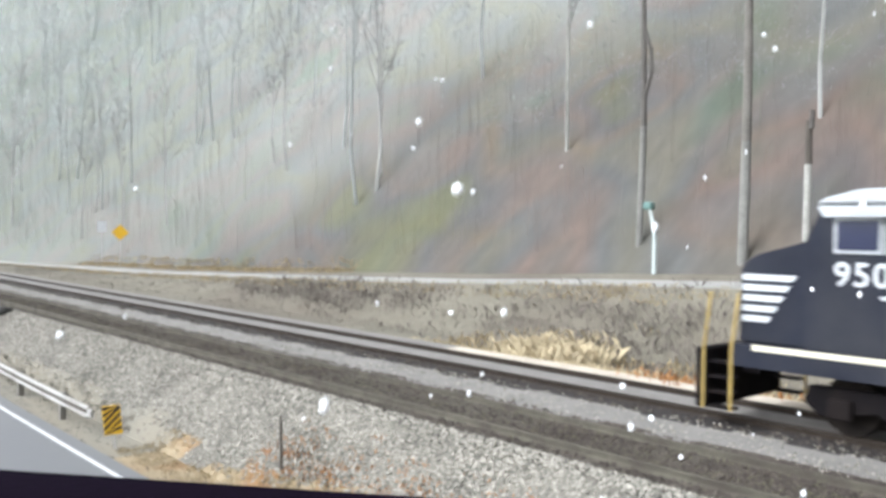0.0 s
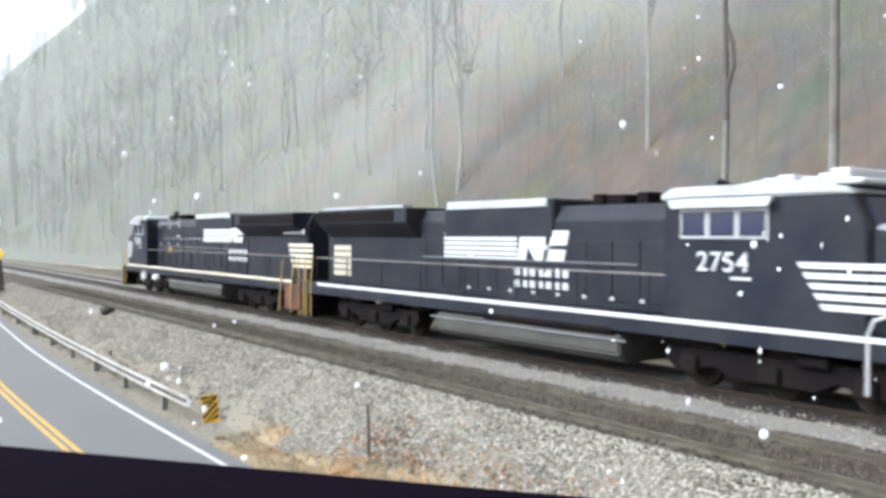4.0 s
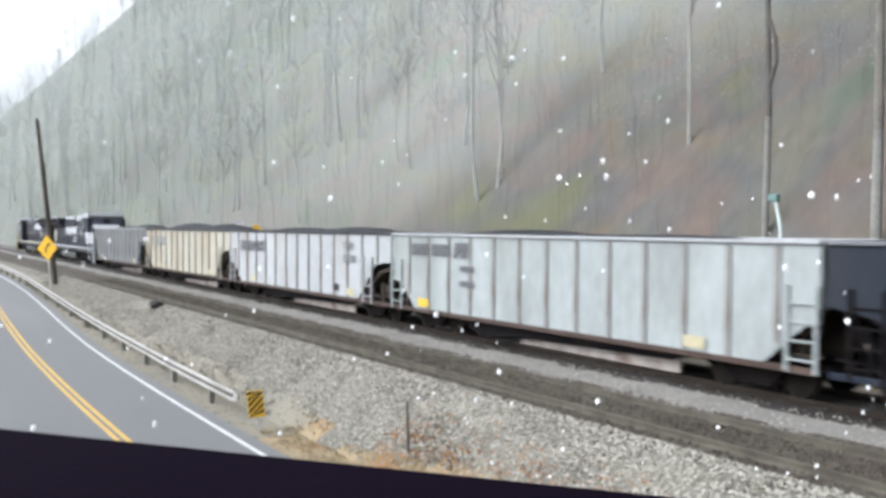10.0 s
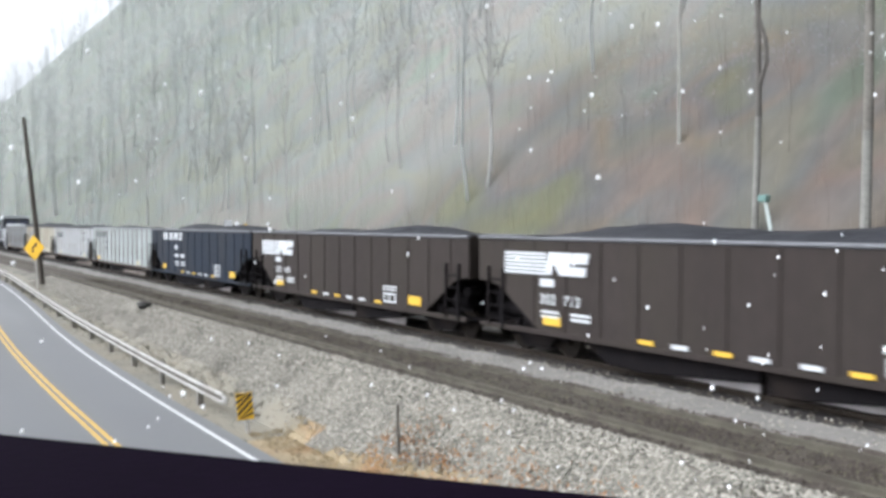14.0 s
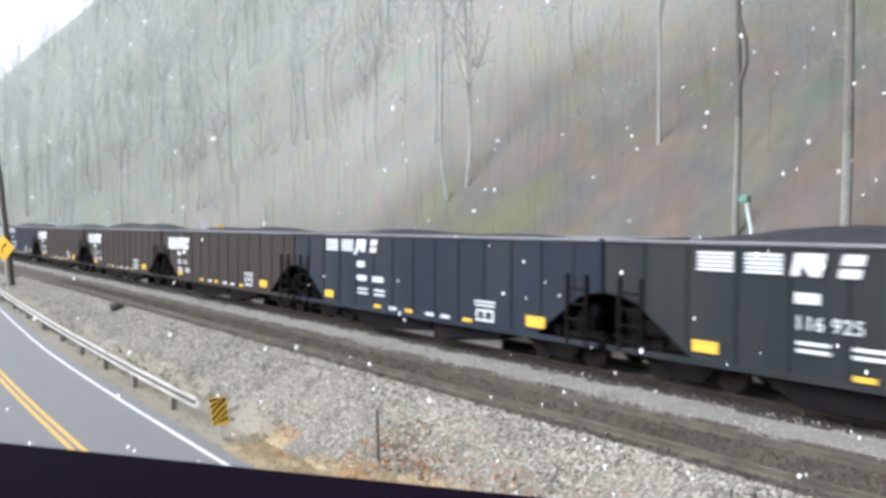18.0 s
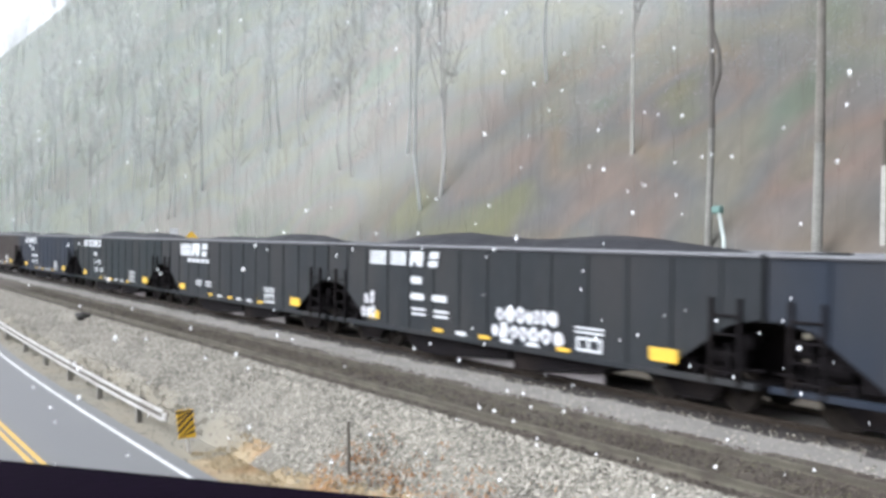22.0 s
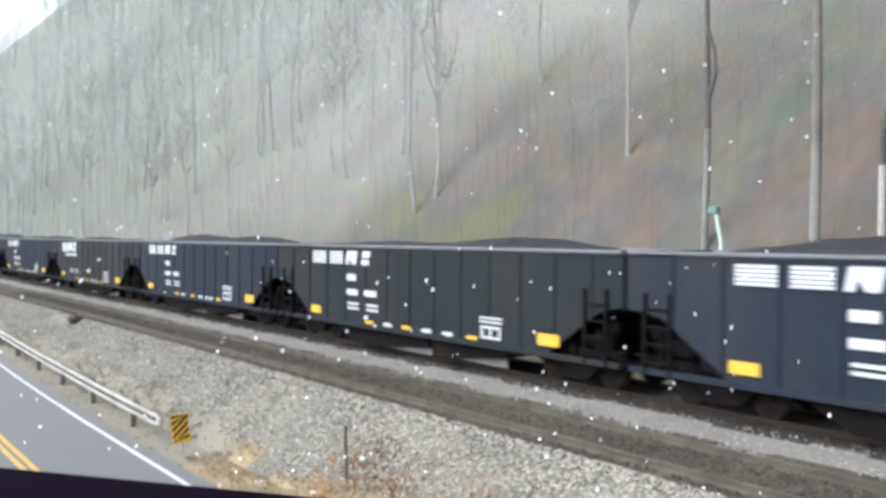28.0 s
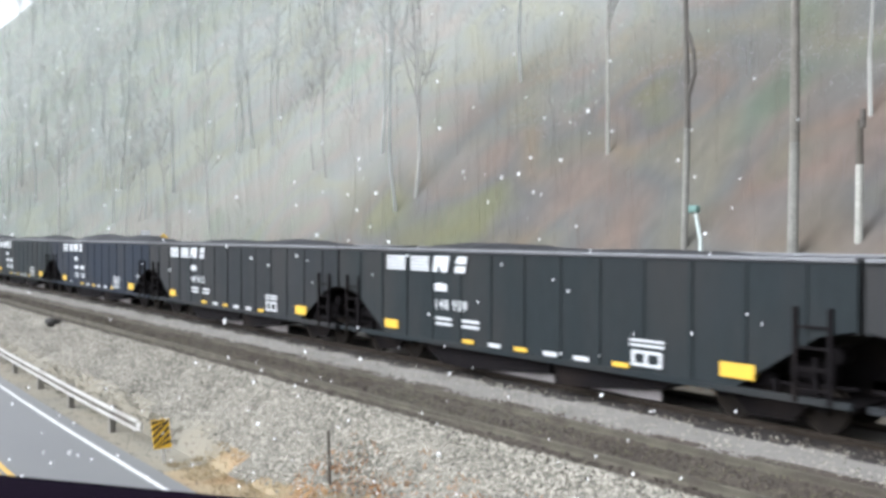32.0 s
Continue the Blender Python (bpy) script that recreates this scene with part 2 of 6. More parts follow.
UNDER = mat("running_gear", (0.006, 0.005, 0.0055), 0.85, scale=1.5, vary=0.4, bump=0.3, tint=(0.014, 0.0105, 0.009), tint_at=0.62, spec=0.06)
WHEEL_STEEL = mat("grimy_wheel", (0.013, 0.011, 0.01), 0.85, scale=3, vary=0.4, tint=(0.026, 0.021, 0.017), tint_at=0.6, spec=0.06)
TANK = mat("fuel_tank_grime", (0.0525, 0.0525, 0.0465), 0.7, scale=0.8, vary=0.35, tint=(0.0225, 0.0225, 0.0225), tint_at=0.6)
WHITE = mat("white_lettering", (0.405, 0.4125, 0.42), 0.6, scale=2, vary=0.1, bump=0)
CREAM = mat("cream_stripe", (0.465, 0.435, 0.345), 0.6, scale=2, vary=0.15, bump=0)
GREYWHITE = mat("grey_white_roof", (0.33, 0.3412, 0.3488), 0.6, scale=1.5, vary=0.2, tint=(0.225, 0.225, 0.225), tint_at=0.66)
FADED = mat("faded_reflector", (0.315, 0.2775, 0.18), 0.6, scale=6, vary=0.2, bump=0)
GREY_INK = mat("faded_black_lettering", (0.075, 0.075, 0.07875), 0.7, scale=3, vary=0.25, bump=0)
YELLOW = mat("yellow_reflector", (0.465, 0.2925, 0.03375), 0.5, scale=6, vary=0.1, bump=0)
RUST_RED = mat("rust_red_steel", (0.1, 0.042, 0.026), 0.85, scale=1.5, vary=0.35, tint=(0.05, 0.03, 0.022), tint_at=0.52, tint_scale=2)
STEP_YELLOW = mat("worn_yellow_rail", (0.315, 0.225, 0.075), 0.6, scale=4, vary=0.3)
GLASS_DARK = mat("cab_glass", (0.018, 0.021, 0.045), 0.06, spec=0.8, scale=2, vary=0.2, bump=0)
COAL = mat("coal", (0.015, 0.015, 0.018), 0.75, scale=2, vary=0.4, fine=10, bump=1.0)
INK = mat("black_lettering", (0.0225, 0.0225, 0.024), 0.7, scale=3, vary=0.2, bump=0)
GALV = mat("galvanised_steel", (0.37, 0.357, 0.335), 0.5, 0.3, scale=1.2, vary=0.2, tint=(0.21, 0.1875, 0.165), tint_at=0.66)
POST_WOOD = mat("weathered_post", (0.0675, 0.0585, 0.0495), 0.95, scale=2, vary=0.3, fine=25, bump=0.4, stretch=(1, 1, 0.15))
POST_GREY = mat("grey_weathered_post", (0.15, 0.14, 0.125), 0.95, scale=2, vary=0.3, fine=25, bump=0.4, stretch=(1, 1, 0.15))
SIGN_YELLOW = mat("sign_yellow", (0.54, 0.315, 0.015), 0.5, scale=5, vary=0.08, bump=0)
SIGN_BLACK = mat("sign_black", (0.015, 0.015, 0.015), 0.6, scale=5, vary=0.1, bump=0)
SNOW = mat("snow", (0.9, 0.91, 0.93), 0.9, scale=20, vary=0.05, bump=0)
# Black of the screen's border along the bottom of the view.
BORDER_BLACK = mat("screen_border", (0.003, 0.00135, 0.0045), 0.9, spec=0.02, scale=3, vary=0.3, bump=0.05)
PANEL_DARK = mat("dark_panel", (0.045, 0.04125, 0.04125), 0.8, scale=3, vary=0.2)
TRUCK_PAINT = mat("truck_paint", (0.007, 0.007, 0.011), 0.18, spec=0.3, scale=2, vary=0.15, bump=0)
CHROME = mat("dull_chrome", (0.5, 0.5, 0.52), 0.35, 0.5, scale=4, vary=0.1, bump=0)
RED_LAMP = mat("red_lamp", (0.5625, 0.0525, 0.0525), 0.3, scale=4, vary=0.1, bump=0)
# Pale base colour stands for the sky's reflection on the black truck's roof.
TRUCK_ROOF = mat("truck_roof_sky_pale", (0.3, 0.31, 0.33), 0.12, spec=1.0, scale=2, vary=0.1, bump=0)
RUBBER = mat("tyre_rubber", (0.015, 0.015, 0.015), 0.9, scale=6, vary=0.2)


def car_paint(name, color, grime, at=0.6):
    return mat(name, color, 0.65, spec=0.1, scale=0.5, vary=0.2, fine=7, bump=0.08, tint=grime, tint_at=at, tint_scale=0.5, tint_soft=0.15, stretch=(1, 1, 0.35))


RIB_BROWN = mat("brown_rib", (0.1125, 0.09375, 0.07125), 0.8, scale=1.0, vary=0.3, tint=(0.165, 0.135, 0.0975), tint_at=0.55)
OLD_INK = mat("worn_lettering", (0.1575, 0.1537, 0.1425), 0.7, scale=2, vary=0.3, bump=0)
CHALK = mat("pale_spray_paint", (0.39, 0.39, 0.405), 0.7, scale=3, vary=0.2, bump=0)
BED_GREY = mat("dull_grey_cover", (0.11, 0.106, 0.108), 0.5, scale=3, vary=0.2)
# Colours of plates that stand for bright ground seen under the cars.
PALE_GAP = mat("pale_gap", (0.5, 0.475, 0.47), 0.5, scale=1.2, vary=0.3, tint=(0.3, 0.26, 0.25), tint_at=0.6)
RUSTY_GAP = mat("rust_streaked_gap", (0.46, 0.41, 0.37), 0.6, scale=1.2, vary=0.3, tint=(0.16, 0.1, 0.075), tint_at=0.55, tint_scale=1.5)
GEAR_BROWN = mat("brown_end_gear", (0.05, 0.04, 0.033), 0.85, scale=1.5, vary=0.4, bump=0.3, tint=(0.02, 0.017, 0.016), tint_at=0.55, spec=0.1)
RUST_SILL = mat("rusty_sill", (0.045, 0.03, 0.024), 0.85, scale=1.2, vary=0.4, tint=(0.0975, 0.07125, 0.05625), tint_at=0.6)
# Paler than the dark cars' sides, as a bright line along their tops.
PALE_STEEL = mat("pale_steel_edge", (0.1275, 0.1275, 0.135), 0.5, 0.2, scale=1.5, vary=0.3)
# Rib grey darkened for the shadows beside the ribs; brown patches are rust.
RIB_GREY = mat("darkened_rib", (0.1725, 0.1665, 0.1575), 0.8, scale=1.0, vary=0.3, tint=(0.1125, 0.07875, 0.05625), tint_at=0.58, tint_scale=0.7)
# Bark and twigs of the upper trees, coloured pale for mist.
MIST_BARK = sheer(mat("mist_pale_bark", (0.4, 0.41, 0.395), 0.95, scale=1.5, vary=0.15, fine=12, bump=0.1, rand=0.1))
MIST_TWIG = sheer(mat("mist_pale_twigs", (0.5, 0.51, 0.5), 0.95, scale=0.3, vary=0.12, fine=4, bump=0, rand=0.1))
GREY_CAR = car_paint("grey_car_paint", (0.12, 0.1237, 0.1275), (0.0825, 0.07875, 0.075))
BEIGE_CAR = car_paint("beige_car_paint", (0.285, 0.27, 0.225), (0.2175, 0.1725, 0.1237))
WHITE_CAR = car_paint("white_car_paint", (0.2662, 0.27, 0.2737), (0.18, 0.135, 0.0975), 0.7)
PALE_CAR = car_paint("pale_green_car_paint", (0.225, 0.2385, 0.2348), (0.1425, 0.15, 0.1387), 0.64)
BLACK_CAR = car_paint("black_car_paint", (0.0165, 0.018, 0.02), (0.028, 0.0265, 0.026))
BLUE_CAR = car_paint("blue_black_car_paint", (0.0125, 0.0162, 0.0245), (0.0235, 0.024, 0.0265))
BROWN_CAR = car_paint("brown_black_car_paint", (0.026, 0.0205, 0.0185), (0.03, 0.02475, 0.02025))
GREEN_CAR = car_paint("green_black_car_paint", (0.0125, 0.0158, 0.0175), (0.0235, 0.0225, 0.022))


# ---- mesh helpers ----
def box(bm, x0, x1, y0, y1, z0, z1):
    v = [bm.verts.new(p) for p in ((x0, y0, z0), (x1, y0, z0), (x1, y1, z0), (x0, y1, z0), (x0, y0, z1), (x1, y0, z1), (x1, y1, z1), (x0, y1, z1))]
    for f in ((0, 3, 2, 1), (4, 5, 6, 7), (0, 1, 5, 4), (1, 2, 6, 5), (2, 3, 7, 6), (3, 0, 4, 7)):
        bm.faces.new([v[i] for i in f])
    return bm


def slab(bm, outline, y0, y1):
    """A plate with an outline in x and z, from y0 to y1."""
    a = [bm.verts.new((x, y0, z)) for x, z in outline]
    b = [bm.verts.new((x, y1, z)) for x, z in outline]
    bm.faces.new(a)
    bm.faces.new(b[::-1])
    for i in range(len(a)):
        j = (i + 1) % len(a)
        bm.faces.new((a[j], a[i], b[i], b[j]))
    return bm


def extruded(bm, outline, x0, x1):
    """A bar with an outline in y and z, from x0 to x1."""
    a = [bm.verts.new((x0, y, z)) for y, z in outline]
    b = [bm.verts.new((x1, y, z)) for y, z in outline]
    bm.faces.new(a[::-1])
    bm.faces.new(b)
    for i in range(len(a)):
        j = (i + 1) % len(a)
        bm.faces.new((a[i], a[j], b[j], b[i]))
    return bm


def rod(bm, p, q, r, r2=None, seg=6):
    p, q = Vector(p), Vector(q)
    r2 = r if r2 is None else r2
    d = (q - p).normalized()
    u = d.orthogonal().normalized()
    w = d.cross(u)
    a = [bm.verts.new(p + (u * math.cos(k * math.tau / seg) + w * math.sin(k * math.tau / seg)) * r) for k in range(seg)]
    b = [bm.verts.new(q + (u * math.cos(k * math.tau / seg) + w * math.sin(k * math.tau / seg)) * r2) for k in range(seg)]
    for k in range(seg):
        j = (k + 1) % seg
        bm.faces.new((a[k], a[j], b[j], b[k]))
    bm.faces.new(a[::-1])
    bm.faces.new(b)
    return bm


def bev(bm, w=0.03, seg=1):
    bmesh.ops.recalc_face_normals(bm, faces=bm.faces)
    bmesh.ops.bevel(bm, geom=list(bm.edges), offset=w, segments=seg, affect="EDGES", clamp_overlap=True)
    return bm


def mesh_of(bm, material, name="part"):
    me = bpy.data.meshes.new(name)
    bmesh.ops.recalc_face_normals(bm, faces=bm.faces)
    bm.to_mesh(me)
    bm.free()
    me.materials.append(material)
    return me


def part(name, bm, material, parent=None, label=""):
    ob = new(name, mesh_of(bm, material, name))
    if parent:
        ob.parent = parent
    if label:
        tagged(ob, label)
    return ob


def shared(name, me, parent, m=None):
    ob = new(name, me)
    ob.parent = parent
    if m is not None:
        ob.matrix_basis = m
    return ob


def thing(name, label, category, group="", kind=""):
    return tagged(new(name), label, category, group, kind)


def rows_mesh(name, verts, faces, materials, index=None):
    me = bpy.data.meshes.new(name)
    me.from_pydata(verts, [], faces)
    for m in materials:
        me.materials.append(m)
    if index is not None:
        me.polygons.foreach_set("material_index", index)
    me.update()
    return me


TEXTS = {}


def glyphs(text, size, material):
    """Mesh of a run of characters, a few millimetres thick."""
    key = (text, size, material.name)
    if key not in TEXTS:
        cu = bpy.data.curves.new("text", "FONT")
        cu.body, cu.size, cu.extrude, cu.offset, cu.space_character = text, size, 0.004, size * 0.012, 1.12
        tmp = bpy.data.objects.new("text", cu)
        scene.collection.objects.link(tmp)
        me = bpy.data.meshes.new_from_object(tmp.evaluated_get(bpy.context.evaluated_depsgraph_get()))
        bpy.data.objects.remove(tmp)
        me.materials.clear()
        me.materials.append(material)
        TEXTS[key] = me
    return TEXTS[key]


def letters(text, size, material, parent, x, y, z, name="letter"):
    """Painted characters, each a piece of its own, facing the road."""
    def reach(t):
        return max(v.co.x for v in glyphs(t, size, material).vertices)

    for i, ch in enumerate(text):
        if ch != " ":
            shared(name, glyphs(ch, size, material), parent, pose(x + reach(text[:i + 1]) - reach(ch), y, z, 90, 0, 0))


# ---- the ground ----
def smooth(a, b, v):
    s = min(max((v - a) / (b - a), 0), 1)
    return s * s * (3 - 2 * s)


def road_z(x):
    """The road climbs towards the railway in the distance."""
    return -1.5 + 0.95 * smooth(33, 66, -x) + 0.008 * max(-x - 66, 0)


def road_shift(x):
    """The road swings a little towards the railway."""
    return 0.75 * smooth(22, 60, -x) + 0.01 * max(-x - 60, 0)


def foot(x):
    """Foot of the wooded hill."""
    return 28 - 0.1 * min(max(-x - 80, 0), 240)


def far_z(x):
    """The far road climbs towards the near end."""
    pts = [(-3000, -0.9), (-300, -0.9), (-93, -0.6), (-58, 0.1), (-39, 0.75), (-28, 1.15), (-20, 1.55), (-8, 2.0), (20, 2.4), (3000, 2.4)]
    for (a, za), (b, zb) in zip(pts, pts[1:]):
        if x <= b:
            return za + (zb - za) * (x - a) / (b - a)


def ground_z(x, y):
    r, f, w = road_z(x), far_z(x), min(road_shift(x), 1.2)
    pts = [(-3000, r - 0.02), (6.8 + w, r - 0.02), (8.0 + w, r - 0.02), (8.9 + 0.6 * w, r * 0.64 - 0.1), (10.2, -0.24), (10.5, -0.19), (13.0, -0.17), (14.6, -0.16), (15.0, -0.14), (18.0, -0.13), (19.3, -0.6), (21.0, -0.4), (24.0, f), (26.6, f + 0.12), (27.4, f + 0.3), (32.0, f + 0.5), (3000, 2.0)]
    for (a, za), (b, zb) in zip(pts, pts[1:]):
        if y <= b:
            return za + (zb - za) * (y - a) / (b - a)
    return 2.0


GX = [-3000, -1500, -800, -500, -350, -280, -230, -190, -160, -140, -120, -105] + [-95 + 1.0 * i for i in range(106)] + [14, 18, 24, 32, 45, 60, 90, 130, 200, 350, 700, 1500, 3000]
GY = [-3000, -1200, -400, -150, -60, -30, -15, -8, -4, 0, 2, 4, 6, 6.8, 7.3, 7.6, 8.0, 8.3, 8.6, 8.9, 9.2, 9.5, 9.8, 10.2, 10.5, 11.0, 11.6, 12.2, 12.7, 13.0, 13.3, 13.7, 14.1, 14.3, 14.5, 14.8, 15.0, 15.3, 15.7, 16.3, 17.0, 18.0, 18.5, 19.3, 20, 21, 22, 23, 24, 24.6, 25.4, 26.6, 27.4, 29, 32, 45, 80, 300, 1200, 3000]


def ground_kind(x, y):
    edge = 8.75 + 0.3 * noise.noise((x * 0.3, 0.3, 2.0)) + 0.012 * max(-x - 20, 0)
    if -17.0 < x < 3:
        edge = 8.0 + 1.25 * min((x + 17.0) / 5.0, 1.0) * (0.75 + 0.3 * noise.noise((x * 0.6, 1.7, 0)))
    if y < 6.95:
        return 7 if y < -15 or abs(x) > 200 else 0
    if y < edge:
        return 1 if x > -18.5 else 0
    if y < 10.35:
        return 2
    if y < 13.15 + 0.12 * noise.noise((x * 0.9, 4.0, 0)):
        return 3
    if y < 14.4 + 0.1 * noise.noise((x * 0.7, 9.0, 0)):
        return 4
    # Strip along the train, with its shade put into the colour.
    if y < 15.3:
        return 5
    if y < 16.7:
        return 4
    if y < 18.5:
        return 10 if x > -20.5 + 1.5 * (y - 16.3) else 4
    if y < 20 + 0.9 * noise.noise((x * 0.2, 3.0, 1.0)):
        return 9 if x > -21 else 6
    if y < 24:
        return 6
    if y < 26.7:
        return 8
    return 6 if y < 34 else 7


def build_ground():
    verts, faces, index = [], [], []
    for x in GX:
        for y in GY:
            j = 0.05 if 8.0 < y < 10.3 and -96 < x < 12 else 0.1 if 19 < y < 23.5 else 0.018 if 10.4 < y < 14.7 else 0
            verts.append((x, y, ground_z(x, y) + j * noise.noise((x * 1.3, y * 1.7, 0.5))))
    w = len(GY)
    for i in range(len(GX) - 1):
        for j in range(w - 1):
            faces.append((i * w + j, (i + 1) * w + j, (i + 1) * w + j + 1, i * w + j + 1))
            index.append(ground_kind((GX[i] + GX[i + 1]) / 2, (GY[j] + GY[j + 1]) / 2))
    me = rows_mesh("ground", verts, faces, [VERGE, DRYGRASS, GRAVEL, BED_DARK, BED_LIGHT, BED_OIL_SHADE, BANK, FIELD, FAR_ROAD, PALE_STRAW, BED_PALE], index)
    tagged(new("ground", me), "gravel railway bank, dirty trackbed, dry grass verge and brush slope", "ground", kind="structure")


build_ground()


def strip(name, y0, y1, lift, material, x0=-400, x1=160, label="", category="road"):
    """A paved strip that follows the road's height."""
    xs = [x0 + (x1 - x0) * i / 140 for i in range(141)]
    bm = bmesh.new()
    top = [[bm.verts.new((x, y + road_shift(x), road_z(x) + lift)) for x in xs] for y in (y0, y1)]
    low = [[bm.verts.new((x, y + road_shift(x), road_z(x) - 0.3)) for x in xs] for y in (y0, y1)]
    for i in range(140):
        bm.faces.new((top[0][i], top[0][i + 1], top[1][i + 1], top[1][i]))
        bm.faces.new((low[0][i], low[0][i + 1], top[0][i + 1], top[0][i]))
        bm.faces.new((top[1][i], top[1][i + 1], low[1][i + 1], low[1][i]))
    return part(name, bm, material)


road = tagged(strip("road", 1.5, 6.95, 0.02, ASPHALT), "grey two-lane asphalt road with worn painted lines", "road", kind="structure")
for nm, a, b, m, lab in (("edge_line", 6.5, 6.6, LINE_WHITE, "white edge line"), ("edge_line", 2.02, 2.13, LINE_WHITE, "white edge line"),
                         ("centre_line", 4.2, 4.31, LINE_YELLOW, "yellow centre line"), ("centre_line", 4.4, 4.51, LINE_YELLOW, "yellow centre line")):
    ln = strip(nm, a, b, 0.026, m)
    ln.parent = road
    tagged(ln, lab)


# ---- the hillside ----
def hill_z(x, y):
    d = y - foot(x)
    z = 1.1 * d + far_z(x) + 0.5 + 1.6 * noise.noise((x * 0.03, y * 0.05, 1.0)) * min(max(d / 10, 0), 1)
    return min(z, 120 + 8 * noise.noise((x * 0.01, y * 0.01, 0)))


def build_hill():
    xs = [-1400, -1000, -750, -600, -500] + [-440 + 10 * i for i in range(57)] + [160, 220, 320, 500, 900]
    ds = [-3, 0, 3, 6, 10, 14, 18, 23, 28, 34, 40, 48, 56, 66, 78, 92, 108, 125, 145, 200, 400]
    verts = [(x, foot(x) + d, hill_z(x, foot(x) + d)) for x in xs for d in ds]
    w = len(ds)
    faces = [(i * w + j, (i + 1) * w + j, (i + 1) * w + j + 1, i * w + j + 1) for i in range(len(xs) - 1) for j in range(w - 1)]
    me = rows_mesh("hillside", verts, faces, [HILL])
    me.shade_smooth()
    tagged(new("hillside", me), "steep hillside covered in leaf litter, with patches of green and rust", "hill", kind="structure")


build_hill()


# ---- railway tracks ----
RAIL_X0, RAIL_X1 = -420, 420
RAIL_OUTLINE = [(-0.07, -0.16), (0.07, -0.16), (0.07, -0.14), (0.012, -0.11), (0.012, -0.045), (0.036, -0.035), (0.036, 0.0), (-0.036, 0.0), (-0.036, -0.035), (-0.012, -0.045), (-0.012, -0.11), (-0.07, -0.14)]
TIE_MESH = mesh_of(bev(box(bmesh.new(), -0.115, 0.115, -1.3, 1.3, -0.36, -0.145), 0.015), TIE_WOOD, "tie")
TIE_DUSTED = mesh_of(bev(box(bmesh.new(), -0.115, 0.115, -1.3, 1.3, -0.36, -0.145), 0.015), mat("dusted_tie", (0.12, 0.108, 0.098), 0.95, scale=3, vary=0.4, fine=30, bump=0.5, rand=0.4), "tie")
DULL_RAIL = mat("dirt_caked_rail", (0.075, 0.068, 0.052), 0.9, scale=2, vary=0.4, bump=0.3, tint=(0.05, 0.042, 0.034), tint_at=0.55, tint_scale=1.5)


def track(y, label, near):
    t = thing("railway_track", label, "railway track", "two parallel tracks", "structure")
    t.location = (0, y, -0.05 if near else 0)
    for side in (-0.755, 0.755):
        bm = extruded(bmesh.new(), [(side + a, b) for a, b in RAIL_OUTLINE], RAIL_X0, RAIL_X1)
        part("rail", bm, DULL_RAIL if near else RAIL_STEEL, t, "dirt-caked steel rail" if near else "rusty steel rail")
    rnd = random.Random(int(y * 10))
    lo, hi = (-74, 8) if near else (-40, 2)
    x = lo
    while x < hi:
        shared("tie", TIE_MESH if near else TIE_DUSTED, t, pose(x, rnd.uniform(-0.07, 0.07), rnd.uniform(-0.04, 0.02) if near else rnd.uniform(-0.055, -0.02), 0, 0, rnd.uniform(-2.5, 2.5)))
        x += 0.56
    verts, faces = [], []
    x = RAIL_X0
    while x < RAIL_X1:
        if not lo - 0.3 < x < hi:
            k = len(verts)
            verts += [(x + a, b, c) for a in (-0.115, 0.115) for b in (-1.3, 1.3) for c in (-0.3, -0.145)]
            faces += [(k, k + 1, k + 3, k + 2), (k + 4, k + 6, k + 7, k + 5), (k, k + 4, k + 5, k + 1), (k + 2, k + 3, k + 7, k + 6), (k + 1, k + 5, k + 7, k + 3)]
        x += 0.56
    rest = new("tie_row", rows_mesh("tie_row", verts, faces, [TIE_WOOD]))
    rest.parent = t
    tagged(rest, kind="stuff")


TRACK_Y = 15.88
track(11.8, "empty weed-grown railway track with dark dirty ties", True)
track(TRACK_Y, "railway track that carries the coal train", False)


# ---- loose stones ----
def scatter_stones(name, label, count, place, size, seed, material=STONE):
    """Angular stones as one mesh; place(rnd) gives x and y."""
    rnd = random.Random(seed)
    verts, faces = [], []
    for _ in range(count):
        x, y = place(rnd)
        r = size * rnd.uniform(0.5, 1.3)
        z = ground_z(x, y) + r * 0.25
        k, a = len(verts), rnd.uniform(0, 6.28)
        for i in range(4):
            b = a + i * 1.5708 + rnd.uniform(-0.35, 0.35)
            verts.append((x + r * math.cos(b) * rnd.uniform(0.7, 1.2), y + r * math.sin(b), z + r * rnd.uniform(-0.3, 0.25)))
        verts += [(x + r * rnd.uniform(-0.3, 0.3), y + r * rnd.uniform(-0.3, 0.3), z + r * 0.7), (x, y, z - r * 0.7)]
        for i in range(4):
            j = (i + 1) % 4
            faces += [(k + i, k + j, k + 4), (k + j, k + i, k + 5)]
    tagged(new(name, rows_mesh(name, verts, faces, [material])), label, "stones", kind="stuff")


def bank_place(rnd):
    while True:
        x, y = 3 - 66 * rnd.random() ** 1.5, rnd.uniform(8.0, 10.6)
        if ground_kind(x, y - rnd.gauss(0, 0.22)) in (2, 3) and y > 8.1:
            return x, y


scatter_stones("gravel", "pale grey crushed stone on the railway bank", 42000, bank_place, 0.046, 3)
scatter_stones("gravel", "small grey ballast between the tracks", 3500, lambda r: (3 - 60 * r.random() ** 1.5, r.uniform(13.1, 14.7)), 0.03, 4)
DARK_STONE = mat("dirty_ballast_stone", (0.056, 0.047, 0.039), 0.95, scale=3, vary=0.3, rand=0.5)
